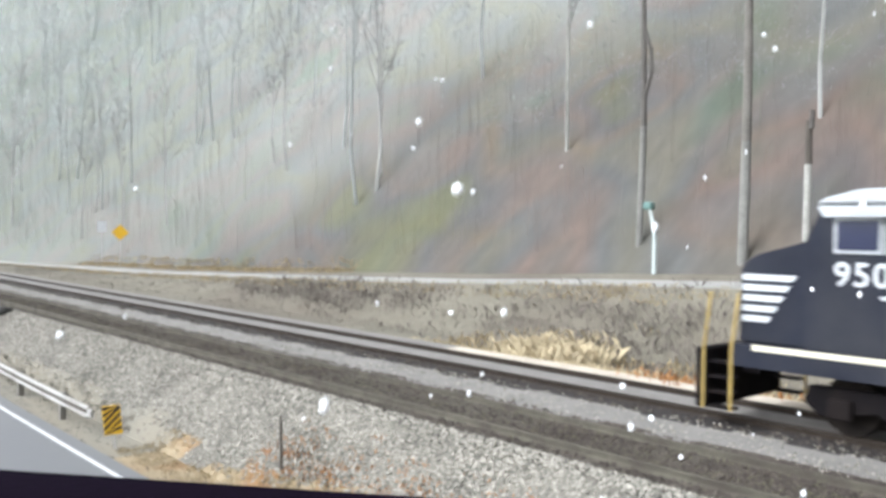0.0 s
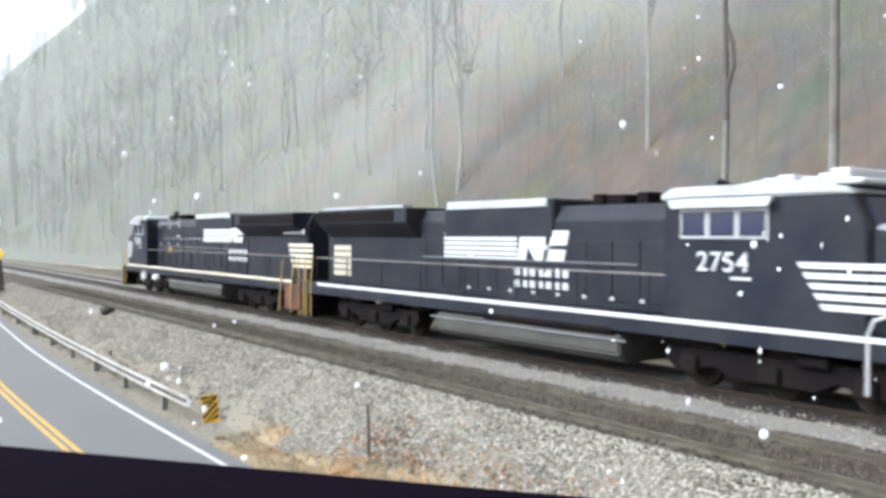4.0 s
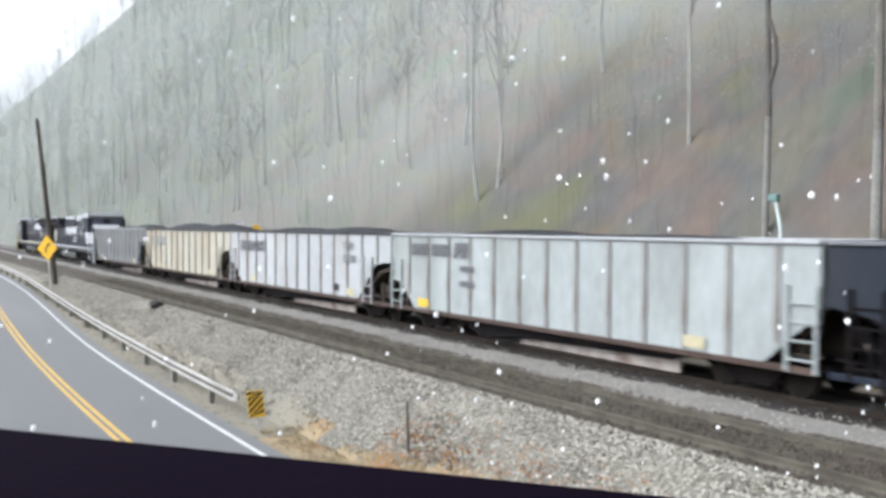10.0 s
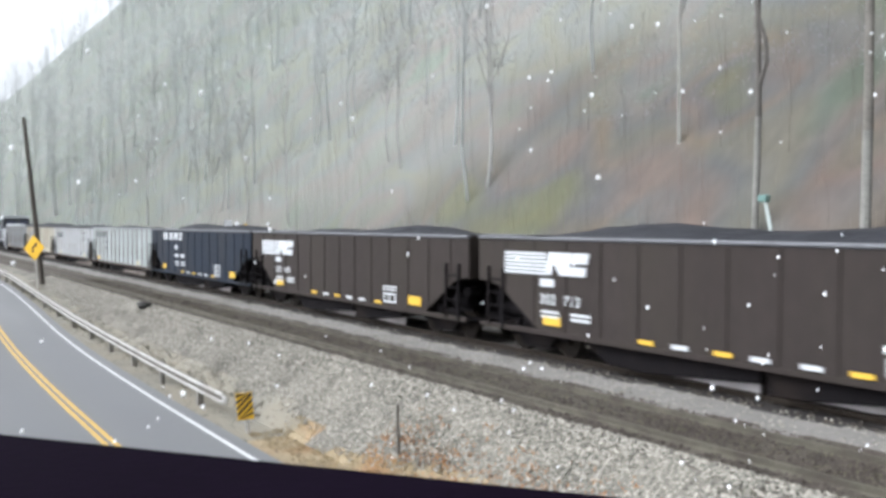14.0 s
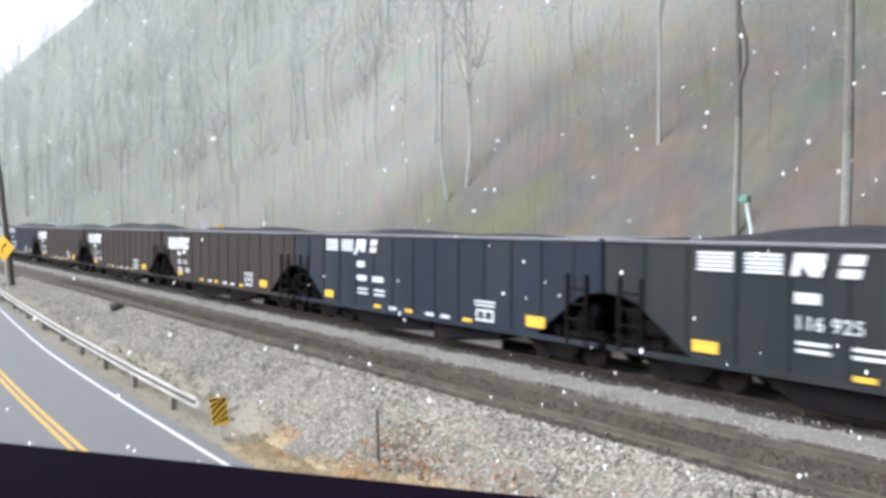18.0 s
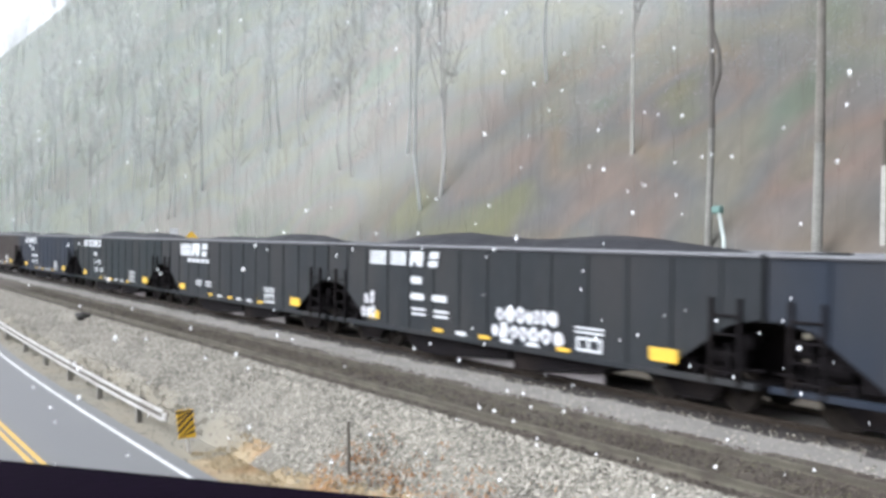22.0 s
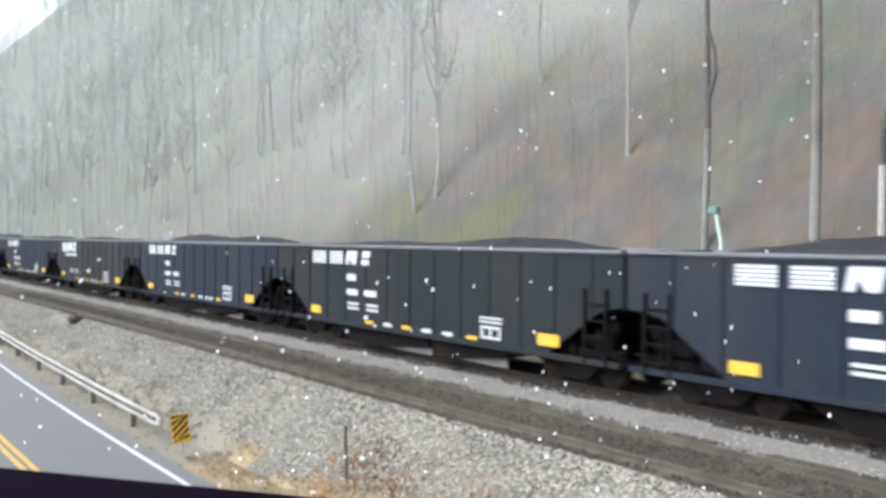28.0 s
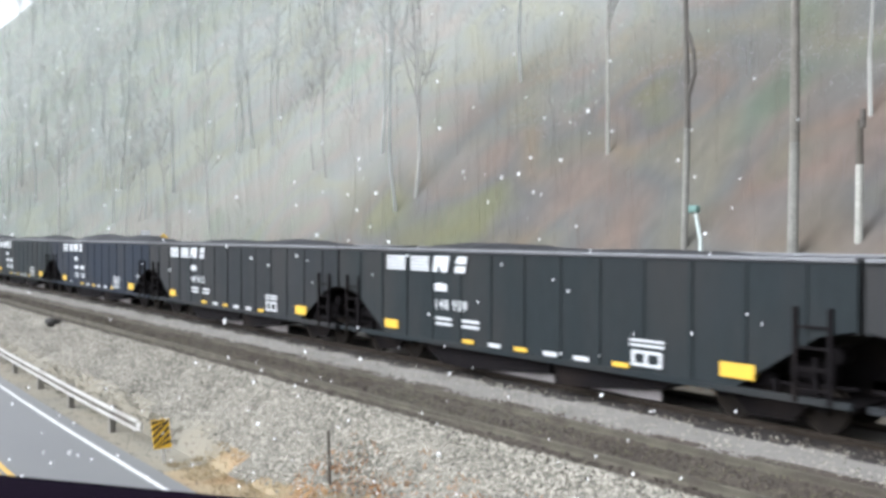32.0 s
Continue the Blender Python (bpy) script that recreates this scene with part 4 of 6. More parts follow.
def far_sign():
    s = thing("warning_sign", "small yellow diamond warning sign beside the far road", "road sign")
    s.location = (-68.4, 26.64, 0.4)
    s.rotation_euler = (0, 0, radians(62))
    part("mast", rod(bmesh.new(), (0, 0.03, -0.3), (0, 0.03, 2.5), 0.035, seg=6), GALV, s)
    part("panel", slab(bmesh.new(), [(0, 1.85), (0.66, 2.5), (0, 3.15), (-0.66, 2.5)], -0.02, 0.02), SIGN_YELLOW, s, "yellow diamond")
    w = thing("road_sign", "small white sign beside the far road", "road sign")
    w.location = (-73.0, 26.85, 0.6)
    w.rotation_euler = (0, 0, radians(60))
    part("mast", rod(bmesh.new(), (0, 0.03, -0.3), (0, 0.03, 2.6), 0.03, seg=6), GALV, w)
    part("panel", bev(box(bmesh.new(), -0.35, 0.35, -0.02, 0.02, 2.3, 3.2), 0.01), WHITE, w, "blank white panel")
    g = thing("lamp_post", "pale green-white leaning post with a bent top beside the far road", "post")
    g.location = (-18.6, 27.6, ground_z(-18.6, 27.6) - 0.05)
    bm = bmesh.new()
    rod(bm, (0, 0, -0.3), (0, 0, 1.5), 0.08, 0.07, 8)
    rod(bm, (0, 0, 1.5), (-0.25, 0, 2.6), 0.07, 0.06, 8)
    part("shaft", bm, mat("pale_post_paint", (0.375, 0.4125, 0.3975), 0.7, scale=3, vary=0.2), g)
    part("head", bev(box(bmesh.new(), -0.5, -0.1, -0.14, 0.14, 2.5, 2.78), 0.04), mat("green_fixture", (0.09, 0.15, 0.135), 0.6, scale=3), g, "greenish fixture")
    p = thing("utility_pole", "pale weathered pole with a dark transformer near its top", "utility pole")
    p.location = (-13.45, 29.0, hill_z(-13.45, 29.0) - 0.4)
    part("shaft", rod(bmesh.new(), (0, 0, -0.4), (0.0, 0, 2.9), 0.14, 0.125, 10), BARK_PALE, p, "pale weathered lower shaft")
    part("upper_shaft", rod(bmesh.new(), (0, 0, 2.9), (0.0, 0, 4.4), 0.122, 0.1, 10), POST_WOOD, p, "dark upper shaft")
    part("head", bev(rod(bmesh.new(), (0.15, -0.12, 4.1), (0.15, -0.12, 4.75), 0.09, seg=10), 0.02), BARK_DARK, p, "dark fixture")


far_sign()


def screen_border():
    """Black screen border, keyed to fit the camera's view; panel to the ground is added."""
    l = thing("ledge", "black lower border of the screen, placed to fit the camera's view", "ledge")
    part("board", bev(box(bmesh.new(), -1.0, 1.7, -0.5, 0.0, -0.06, 0.0), 0.004, 2), BORDER_BLACK, l, "black strip of the border")
    part("front_panel", box(bmesh.new(), -0.9, 1.6, -0.4, -0.08, -6.0, -0.062), PANEL_DARK, l, "dark plain panel added under the border")
    return l


BLACK_EDGE = screen_border()


# ---- rolling stock: local x from the leading end to the trailing end, near side at -y ----
CACHE = {}


def cached(key, make, material):
    """One mesh for all alike pieces."""
    k = (key, material.name)
    if k not in CACHE:
        CACHE[k] = mesh_of(make(), material, str(key).split("|")[0])
    return CACHE[k]


def piece(name, key, make, material, parent, m=None):
    return shared(name, cached(key, make, material), parent, m)


def wheel_bm(r):
    bm = bmesh.new()
    rod(bm, (0, -0.065, 0), (0, 0.065, 0), r, seg=24)
    rod(bm, (0, 0.065, 0), (0, 0.095, 0), r + 0.03, seg=24)
    rod(bm, (0, -0.13, 0), (0, -0.065, 0), r * 0.3, seg=12)
    return bm


def sideframe_bm():
    bm = bmesh.new()
    slab(bm, [(-1.25, 0.55), (-1.2, 0.68), (-0.5, 0.82), (0.5, 0.82), (1.2, 0.68), (1.25, 0.55), (1.0, 0.42), (0.75, 0.5), (0.42, 0.18), (-0.42, 0.18), (-0.75, 0.5), (-1.0, 0.42)], -0.09, 0.09)
    return bm


def freight_truck(parent, x):
    t = new("truck")
    t.parent = parent
    t.location = (x, 0, 0)
    for s in (-1, 1):
        piece("side_frame", "side_frame", sideframe_bm, UNDER, t, pose(0, s * 1.02, 0))
        for w in (-0.88, 0.88):
            piece("wheel", "wheel", lambda: wheel_bm(0.43), WHEEL_STEEL, t, pose(w, s * 0.755, 0.43, 0, 0, 0 if s < 0 else 180))
    piece("bolster", "bolster", lambda: box(bmesh.new(), -0.2, 0.2, -1.1, 1.1, 0.42, 0.74), UNDER, t)
    piece("axle", "axle", lambda: rod(bmesh.new(), (0, -0.75, 0.43), (0, 0.75, 0.43), 0.08, seg=8), UNDER, t, pose(-0.88, 0, 0))
    piece("axle", "axle", None, UNDER, t, pose(0.88, 0, 0))


CAR = 16.0
TOP, SILL = 3.06, 0.74
LOW_SIDE = [(0.02, TOP), (CAR - 0.24, TOP), (CAR - 0.24, 1.6), (CAR - 0.6, 1.5), (CAR - 1.45, SILL), (1.45, SILL), (0.6, 1.5), (0.02, 1.6)]
LIGHT_SIDE = [(0.02, TOP), (CAR - 0.24, TOP), (CAR - 0.24, 2.15), (CAR - 1.3, 2.05), (CAR - 2.65, SILL), (1.45, SILL), (0.6, 1.5), (0.02, 1.6)]
SIDE = [(0.02, TOP), (CAR - 0.24, TOP), (CAR - 0.24, 1.95), (CAR - 0.9, 1.8), (CAR - 2.45, SILL), (2.45, SILL), (0.9, 1.8), (0.02, 1.95)]


def ladder_bm():
    bm = bmesh.new()
    for x in (0, 0.62):
        box(bm, x - 0.035, x + 0.035, -0.03, 0.03, SILL - 0.1, 2.3)
    for i in range(4):
        box(bm, 0.0, 0.62, -0.02, 0.02, 0.86 + i * 0.36, 0.9 + i * 0.36)
    return bm


def coal_bm(seed):
    r = random.Random(seed)
    bm = bmesh.new()
    peak = [r.uniform(0.22, 0.5), r.uniform(0.15, 0.45)]
    nx, ny, grid = 30, 8, []
    for i in range(nx + 1):
        x = 0.75 + (CAR - 1.5) * i / nx
        s = i / nx
        h = peak[0] * math.exp(-((s - 0.3) / 0.22) ** 2) + peak[1] * math.exp(-((s - 0.72) / 0.2) ** 2)
        row = []
        for j in range(ny + 1):
            q = j / ny * 2 - 1
            z = TOP - 0.2 + (h + 0.16) * (1 - q * q) ** 0.6 + 0.05 * noise.noise((x * 1.5, q * 3, seed))
            row.append(bm.verts.new((x, q * 1.36, z)))
        grid.append(row)
    for i in range(nx):
        for j in range(ny):
            bm.faces.new((grid[i][j], grid[i + 1][j], grid[i + 1][j + 1], grid[i][j + 1]))
    return bm


def hopper_bm(outline):
    """A pair of sloping hopper bottoms either side of the centre sill."""
    bm = bmesh.new()
    slab(bm, outline, -1.3, -0.25)
    slab(bm, outline, 0.25, 1.3)
    return bev(bm, 0.02)


HOPPERS = [[(3.5, SILL), (8.65, SILL), (8.65, 0.3), (5.7, 0.06), (4.7, 0.1)], [(8.75, SILL), (12.4, SILL), (11.7, 0.36), (9.5, 0.12), (8.8, 0.1)]]
# Added plates, shaped like the bright gaps below the hoppers.
GAP_PLATES = [[(5.7, 0.025), (8.35, 0.025), (8.35, 0.235), (6.2, 0.075)], [(9.4, 0.05), (11.4, 0.05), (11.4, 0.31), (9.8, 0.11)]]
LONG_HOPPER = [(3.5, SILL), (12.4, SILL), (12.0, 0.42), (6.4, 0.3), (4.8, 0.12)]
LONG_GAP_PLATE = [(6.0, 0.06), (11.9, 0.06), (11.9, 0.4), (6.4, 0.26)]


def flat(name, parent, x0, x1, z0, z1, material, slant=0.0, y=-1.575, label=""):
    """A thin painted patch on the near side."""
    key = f"patch|{x1 - x0:.3f}|{z1 - z0:.3f}|{slant:.2f}"
    w, h = x1 - x0, z1 - z0
    ob = piece(name, key, lambda: slab(bmesh.new(), [(0, 0), (w, 0), (w + slant, h), (slant, h)], -0.004, 0.004), material, parent, pose(x0, y, z0))
    if label:
        tagged(ob, label)
    return ob


def stripes(parent, x0, x1, z0, z1, n, material, y=-1.575):
    h = (z1 - z0) / n
    for i in range(n):
        flat("emblem_stripe", parent, x0, x1, z0 + i * h, z0 + i * h + h * 0.72, material, 0.0, y)


def emblem_bm(kind, h):
    """Plain slanted blocks with a notch, the shapes of a painted emblem."""
    bm = bmesh.new()
    if kind == "zig":
        slab(bm, [(0, 0), (0.42 * h, 0), (0.52 * h, 0.5 * h), (0.9 * h, 0), (1.42 * h, 0), (1.65 * h, h), (0.2 * h, h)], -0.004, 0.004)
    else:
        slab(bm, [(0.02, 0), (1.0 * h, 0), (1.1 * h, 0.4 * h), (0.14 * h, 0.4 * h)], -0.004, 0.004)
        slab(bm, [(0.16 * h, 0.54 * h), (1.13 * h, 0.54 * h), (1.25 * h, h), (0.32 * h, h)], -0.004, 0.004)
    return bm


def emblem(parent, kind, h, material, x, z, y=-1.575):
    piece("emblem_shape", f"emblem|{kind}|{h}", lambda: emblem_bm(kind, h), material, parent, pose(x, y, z))


def coal_car(index, paint, style, label, number=""):
    c = thing("coal_car", label, "coal car", "cars of the coal train")
    light = style == "light"
    low_end = index == 4
    gear = GEAR_BROWN if light else UNDER
    trim = (RIB_BROWN if index == 2 else RIB_GREY) if light else paint
    for s in (-1, 1):
        piece("side_panel", f"side_panel|{s}|{light}|{low_end}", lambda: slab(bmesh.new(), LOW_SIDE if low_end else LIGHT_SIDE if light else SIDE, s * 1.5 - 0.02, s * 1.5 + 0.02), paint, c)
        n = 13
        for i in range(n):
            x = 1.15 + (CAR - 2.3) * i / (n - 1)
            low = SILL if 2.5 < x < CAR - 2.5 else 1.8 - max(min(x, CAR - x) - 0.9, 0) * 0.684
            if low_end:
                low = SILL if 1.5 < x < CAR - 1.5 else 1.15
            elif light:
                low = SILL if 1.5 < x < CAR - 2.7 else 1.15 if x < 2 else 2.1 if x > CAR - 1.5 else 2.05 - (CAR - 1.3 - x) * 0.97
            piece("side_post", f"side_post|{low:.2f}|{light}", lambda: bev(box(bmesh.new(), -0.06, 0.06, -0.035 if light else -0.016, 0.035 if light else 0.016, low, TOP), 0.008), trim, c, pose(x, s * 1.535, 0))
        piece("top_chord", "top_chord", lambda: bev(box(bmesh.new(), 0.03, CAR - 0.25, -0.07, 0.07, TOP + 0.02, TOP + 0.1), 0.02), (WHITE_CAR if index in (1, 4) else INK) if light else PALE_STEEL, c, pose(0, s * 1.52, 0))
        piece("side_sill", "side_sill", lambda: box(bmesh.new(), 0.1, CAR - 0.32, -0.05, 0.05, SILL - 0.12, SILL), RUST_SILL if light else paint, c, pose(0, s * 1.5, 0))
        for x in (0.06, CAR - 0.92) if low_end else (0.06, CAR - 2.15) if light else (0.5, CAR - 1.3):
            piece("ladder", "ladder", ladder_bm, paint if light else UNDER, c, pose(x, s * 1.56, 0))
    for k, x in enumerate((0.05, CAR - 0.27)):
        d = 1 if k == 0 else -1
        piece("end_sheet", f"end_sheet|{k}", lambda: box(bmesh.new(), -0.03, 0.03, -1.47, 1.47, 1.88, TOP + 0.1), paint, c, pose(x, 0, 0))
        piece("slope_sheet", f"slope_sheet|{k}", lambda: slab(bmesh.new(), [(0, 1.98), (d * 0.8, 1.83), (d * 2.3, SILL), (d * 2.3, SILL - 0.08), (d * 0.8, 1.75), (0, 1.9)], -1.46, 1.46), gear, c, pose(x, 0, 0))
        # Dark plate added to close the view through the car's open end.
        piece("bulkhead", f"bulkhead|{k}", lambda: slab(bmesh.new(), [(d * 0.05, 0.7), (d * 0.05, 1.9), (d * 1.9, 0.75)], -0.12, 0.12), gear, c, pose(x, 0, 0))
        piece("brake_reservoir", "brake_reservoir", lambda: bev(rod(bmesh.new(), (-0.42, -0.95, 1.12), (0.42, -0.95, 1.12), 0.22, seg=12), 0.05), gear, c, pose(x + d * 0.95, 0, 0))
        piece("brake_cylinder", "brake_cylinder_end", lambda: bev(rod(bmesh.new(), (0, -0.75, 1.45), (0, -1.2, 1.45), 0.17, seg=12), 0.03), gear, c, pose(x + d * 0.5, 0, 0))
        piece("brake_valve", "brake_valve", lambda: bev(box(bmesh.new(), -0.16, 0.16, -1.28, -0.95, 0.78, 1.06), 0.04), gear, c, pose(x + d * 1.75, 0, 0))
        piece("brake_pipe", f"brake_pipe|{k}", lambda: rod(rod(bmesh.new(), (d * 0.05, -1.3, 0.95), (d * 1.6, -1.3, 0.88), 0.028), (d * 0.5, -1.25, 0.9), (d * 0.5, -1.2, 1.4), 0.028), gear, c, pose(x, 0, 0))
        for q in (0.75, 1.5):
            piece("slope_stiffener", f"slope_stiffener|{k}|{q}", lambda: box(bmesh.new(), -0.04, 0.04, -1.4, -1.28, 0.62, 1.88 - q * 0.62), gear, c, pose(x + d * q, 0, 0))
        piece("end_platform", f"end_platform|{k}", lambda: box(bmesh.new(), min(0, d * 1.2), max(0, d * 1.2), -1.45, 1.45, 0.6, 0.68), UNDER, c, pose(x, 0, 0))
        piece("coupler", "coupler", lambda: box(bmesh.new(), -0.5, 0.5, -0.12, 0.12, 0.7, 0.95), UNDER, c, pose(0.05 if k == 0 else CAR - 0.05, 0, 0))
    piece("floor_tub", "floor_tub", lambda: box(bmesh.new(), 2.4, CAR - 2.4, -1.45, 1.45, SILL, SILL + 0.06), UNDER, c)
    piece("centre_sill", "centre_sill", lambda: box(bmesh.new(), 0.3, CAR - 0.3, -0.16, 0.16, 0.56, 0.8), UNDER, c)
    for k, (h, g) in enumerate([(LONG_HOPPER, LONG_GAP_PLATE)] if light else zip(HOPPERS, GAP_PLATES)):
        piece("hopper", f"hopper|{k}|{light}", lambda: hopper_bm(h), UNDER, c)
        piece("outlet_gate", f"outlet_gate|{k}|{light}", lambda: slab(bmesh.new(), g, -0.85, -0.8), RUSTY_GAP if light else PALE_GAP, c)
    for x in (2.0, CAR - 2.0):
        freight_truck(c, x)
    piece("coal_load", f"coal_load|{index % 5}", lambda: coal_bm(index % 5), COAL, c)
    if light:
        if index in (2, 3):
            ink = OLD_INK if index == 2 else GREY_INK
            k = 1.12 if index == 2 else 1.0
            stripes(c, 1.55, 1.55 + 1.6 * k, 2.72 - 0.5 * k, 2.72, 5, ink)
            emblem(c, "zig", 0.46 * k, ink, 1.55 + 1.62 * k, 2.72 - 0.49 * k)
            emblem(c, "hook", 0.46 * k, ink, 1.55 + 2.35 * k, 2.72 - 0.49 * k)
        if index == 3:
            letters("TOP", 0.42, GREY_INK, c, 12.3, -1.585, 2.5)
            letters("GON", 0.42, GREY_INK, c, 12.3, -1.585, 2.04)
            flat("stencil_box", c, 11.45, 11.9, 0.95, 1.2, INK)
        if index == 4:
            stripes(c, 1.35, 2.35, 2.48, 2.86, 4, GREY_INK)
            stripes(c, 2.55, 3.55, 2.48, 2.86, 4, GREY_INK)
            emblem(c, "zig", 0.46, GREY_INK, 3.75, 2.44)
            for z in (2.05, 1.6):
                flat("number_bar", c, 4.1, 4.8, z, z + 0.16, GREY_INK)
        a = 1.75 if index == 4 else 2.9
        flat("reflector", c, a, a + 0.6, 0.82, 1.08, YELLOW if index == 4 else FADED, label="yellow reflector patch")
        flat("reflector", c, CAR - 3.4, CAR - 2.85, 0.82, 1.08, FADED, label="faded yellow reflector patch")
        return c
    r = random.Random(index)
    if style == "joined":
        stripes(c, 1.2, 2.8, 2.18, 2.78, 6, WHITE)
        emblem(c, "zig", 0.58, WHITE, 2.77, 2.19)
        emblem(c, "hook", 0.58, WHITE, 3.58, 2.19)
        x0 = 2.6
    elif style == "compact":
        stripes(c, 2.6, 3.95, 2.42, 2.96, 5, WHITE)
        emblem(c, "zig", 0.56, WHITE, 3.98, 2.41)
        emblem(c, "hook", 0.56, WHITE, 5.02, 2.41)
        x0 = 4.4
    else:
        stripes(c, 2.6, 3.45, 2.56, 2.97, 5, WHITE)
        stripes(c, 3.7, 4.5, 2.56, 2.97, 5, WHITE)
        emblem(c, "zig", 0.42, WHITE, 4.66, 2.55)
        emblem(c, "hook", 0.42, WHITE, 5.54, 2.55)
        x0 = 4.75
    z0 = 1.88 if style == "joined" else 2.05
    if style == "compact":
        for i in range(5):
            flat("number_bar", c, 3.5 + 0.5 * i, 3.86 + 0.5 * i, 2.14, 2.3, WHITE)
    else:
        flat("number_bar", c, x0, x0 + 0.5, z0, z0 + 0.2, WHITE)
    if number:
        letters(number.replace(" ", "  ") if style == "joined" else number, 0.36, WHITE, c, x0, -1.585, 1.44 if style == "joined" else 1.58)
    elif style != "compact":
        flat("number_bar", c, x0, x0 + 0.62, 1.6, 1.78, WHITE)
        flat("number_bar", c, x0 + 1.0, x0 + 1.65, 1.6, 1.78, WHITE)
    for z in ((1.08, 1.2) if style == "joined" else (1.16, 1.3)):
        flat("small_print", c, x0 + 0.05, x0 + 0.7, z, z + 0.07, WHITE)
        flat("small_print", c, x0 + 1.1, x0 + 1.75, z, z + 0.07, WHITE)
    a = 2.72 if style == "joined" else 2.5
    flat("reflector", c, a, a + 0.62, 0.9, 1.14, YELLOW, label="yellow reflector patch")
    a = CAR - (3.3 if style == "joined" else 2.75)
    flat("reflector", c, a, a + 0.7, 0.9, 1.18, YELLOW, label="yellow reflector patch")
    for i in range(6):
        x = 5.85 + i * 0.95 + r.uniform(-0.1, 0.1)
        flat("sill_mark", c, x, x + 0.42, 0.78, 0.88, YELLOW if i in (0, 2, 5) else WHITE)
    flat("stencil_box", c, 11.2, 11.95, 0.86, 0.92, WHITE)
    flat("stencil_box", c, 11.2, 11.95, 1.12, 1.18, WHITE)
    for x in (11.2, 11.52, 11.87):
        flat("stencil_box", c, x, x + 0.08, 0.92, 1.12, WHITE)
    for z in (1.26, 1.36):
        flat("small_print", c, 11.15, 12.0, z, z + 0.05, WHITE)
    return c


def graffiti(c, x0, x1, seed):
    """Sprayed pale shapes that spell nothing."""
    r = random.Random(seed)
    for row in range(2):
        x = x0 + 0.15 * row
        while x < x1:
            w, h = r.uniform(0.22, 0.42), r.uniform(0.36, 0.48)
            pts = [(w * (0.5 + 0.52 * math.cos(a) * r.uniform(0.7, 1.1)), h * (0.5 + 0.5 * math.sin(a) * r.uniform(0.75, 1.05))) for a in [i * math.tau / 7 + 0.3 for i in range(7)]]
            o = part("graffiti_shape", slab(bmesh.new(), pts, -0.003, 0.003), CHALK, c)
            o.location = (x, -1.586, 0.86 + 0.42 * row)
            if r.random() < 0.7:
                o = part("graffiti_shape", slab(bmesh.new(), [(w * 0.38, h * 0.3), (w * 0.6, h * 0.35), (w * 0.66, h * 0.6), (w * 0.42, h * 0.66)], -0.002, 0.002), INK, c)
                o.location = (x, -1.592, 0.86 + 0.42 * row)
            x += w * 1.02


CARS = []
KINDS = {1: (GREY_CAR, "light", "grey ribbed steel coal car with a heaped load", ""), 2: (BEIGE_CAR, "light", "rust-stained beige ribbed coal car", ""),
         3: (WHITE_CAR, "light", "white ribbed coal car with black lettering", ""), 4: (PALE_CAR, "light", "pale grey-green ribbed coal car", ""),
         6: (BROWN_CAR, "joined", "brown-black coal car with a large white emblem", "302 479"), 7: (BROWN_CAR, "joined", "dirty brown-black coal car with a white emblem", "302 713"),
         8: (BROWN_CAR, "joined", "dark brown coal car with a large white emblem", "302 474"), 10: (GREEN_CAR, "spaced", "dark green-black coal car with white lettering", "116 925"),
         18: (BLACK_CAR, "spaced", "black coal car with four white emblem blocks", "147 613"), 19: (GREEN_CAR, "spaced", "green-black coal car with white lettering", "148 959")}
SHADES = ((BLUE_CAR, "blue-black coal car with white emblem blocks and yellow reflectors"), (BLACK_CAR, "black coal car with white emblem blocks and yellow reflectors"), (GREEN_CAR, "green-black coal car with white emblem blocks and yellow reflectors"))
for n in range(1, 25):
    paint, style, label, number = KINDS.get(n, (*SHADES[(n * 2) % 3][:1], "spaced", SHADES[(n * 2) % 3][1], ""))
    if n in (11, 14):
        style, label = "compact", "dark coal car with a compact white emblem and yellow reflectors"
    if n in (5, 13, 17):
        paint, label = BLUE_CAR, SHADES[0][1]
    if n == 12:
        paint = BLACK_CAR
        label = "black coal car with white lettering and pale graffiti"
    car = coal_car(n, paint, style, label, number)
    if n in (5, 6, 7):
        car.scale = (1.015 if n == 5 else 1.05, 1, 1)
    if n == 12:
        graffiti(car, 8.3, 10.6, 4)
        graffiti(car, 2.1, 2.7, 9)
    CARS.append(car)


# ---- locomotives ----
LOCO = 23.3


def loco_truck(parent, x):
    t = new("truck")
    t.parent = parent
    t.location = (x, 0, 0)
    for s in (-1, 1):
        piece("side_frame", "loco_frame", lambda: bev(slab(bmesh.new(), [(-2.5, 0.55), (-2.4, 0.85), (2.4, 0.85), (2.5, 0.55), (2.2, 0.32), (1.3, 0.5), (0.9, 0.3), (-0.9, 0.3), (-1.3, 0.5), (-2.2, 0.32)], -0.1, 0.1), 0.02), UNDER, t, pose(0, s * 1.1, 0))
        for w in (-1.85, 0.0, 1.85):
            piece("wheel", "loco_wheel", lambda: wheel_bm(0.5), WHEEL_STEEL, t, pose(w, s * 0.755, 0.5, 0, 0, 0 if s < 0 else 180))
            piece("axle_box", "axle_box", lambda: bev(box(bmesh.new(), -0.2, 0.2, -0.08, 0.08, 0.33, 0.68), 0.03), UNDER, t, pose(w, s * 1.24, 0))
        piece("brake_cylinder", "brake_cylinder", lambda: rod(bmesh.new(), (-0.3, 0, 0), (0.3, 0, 0), 0.11, seg=10), UNDER, t, pose(0.9, s * 1.25, 0.85))


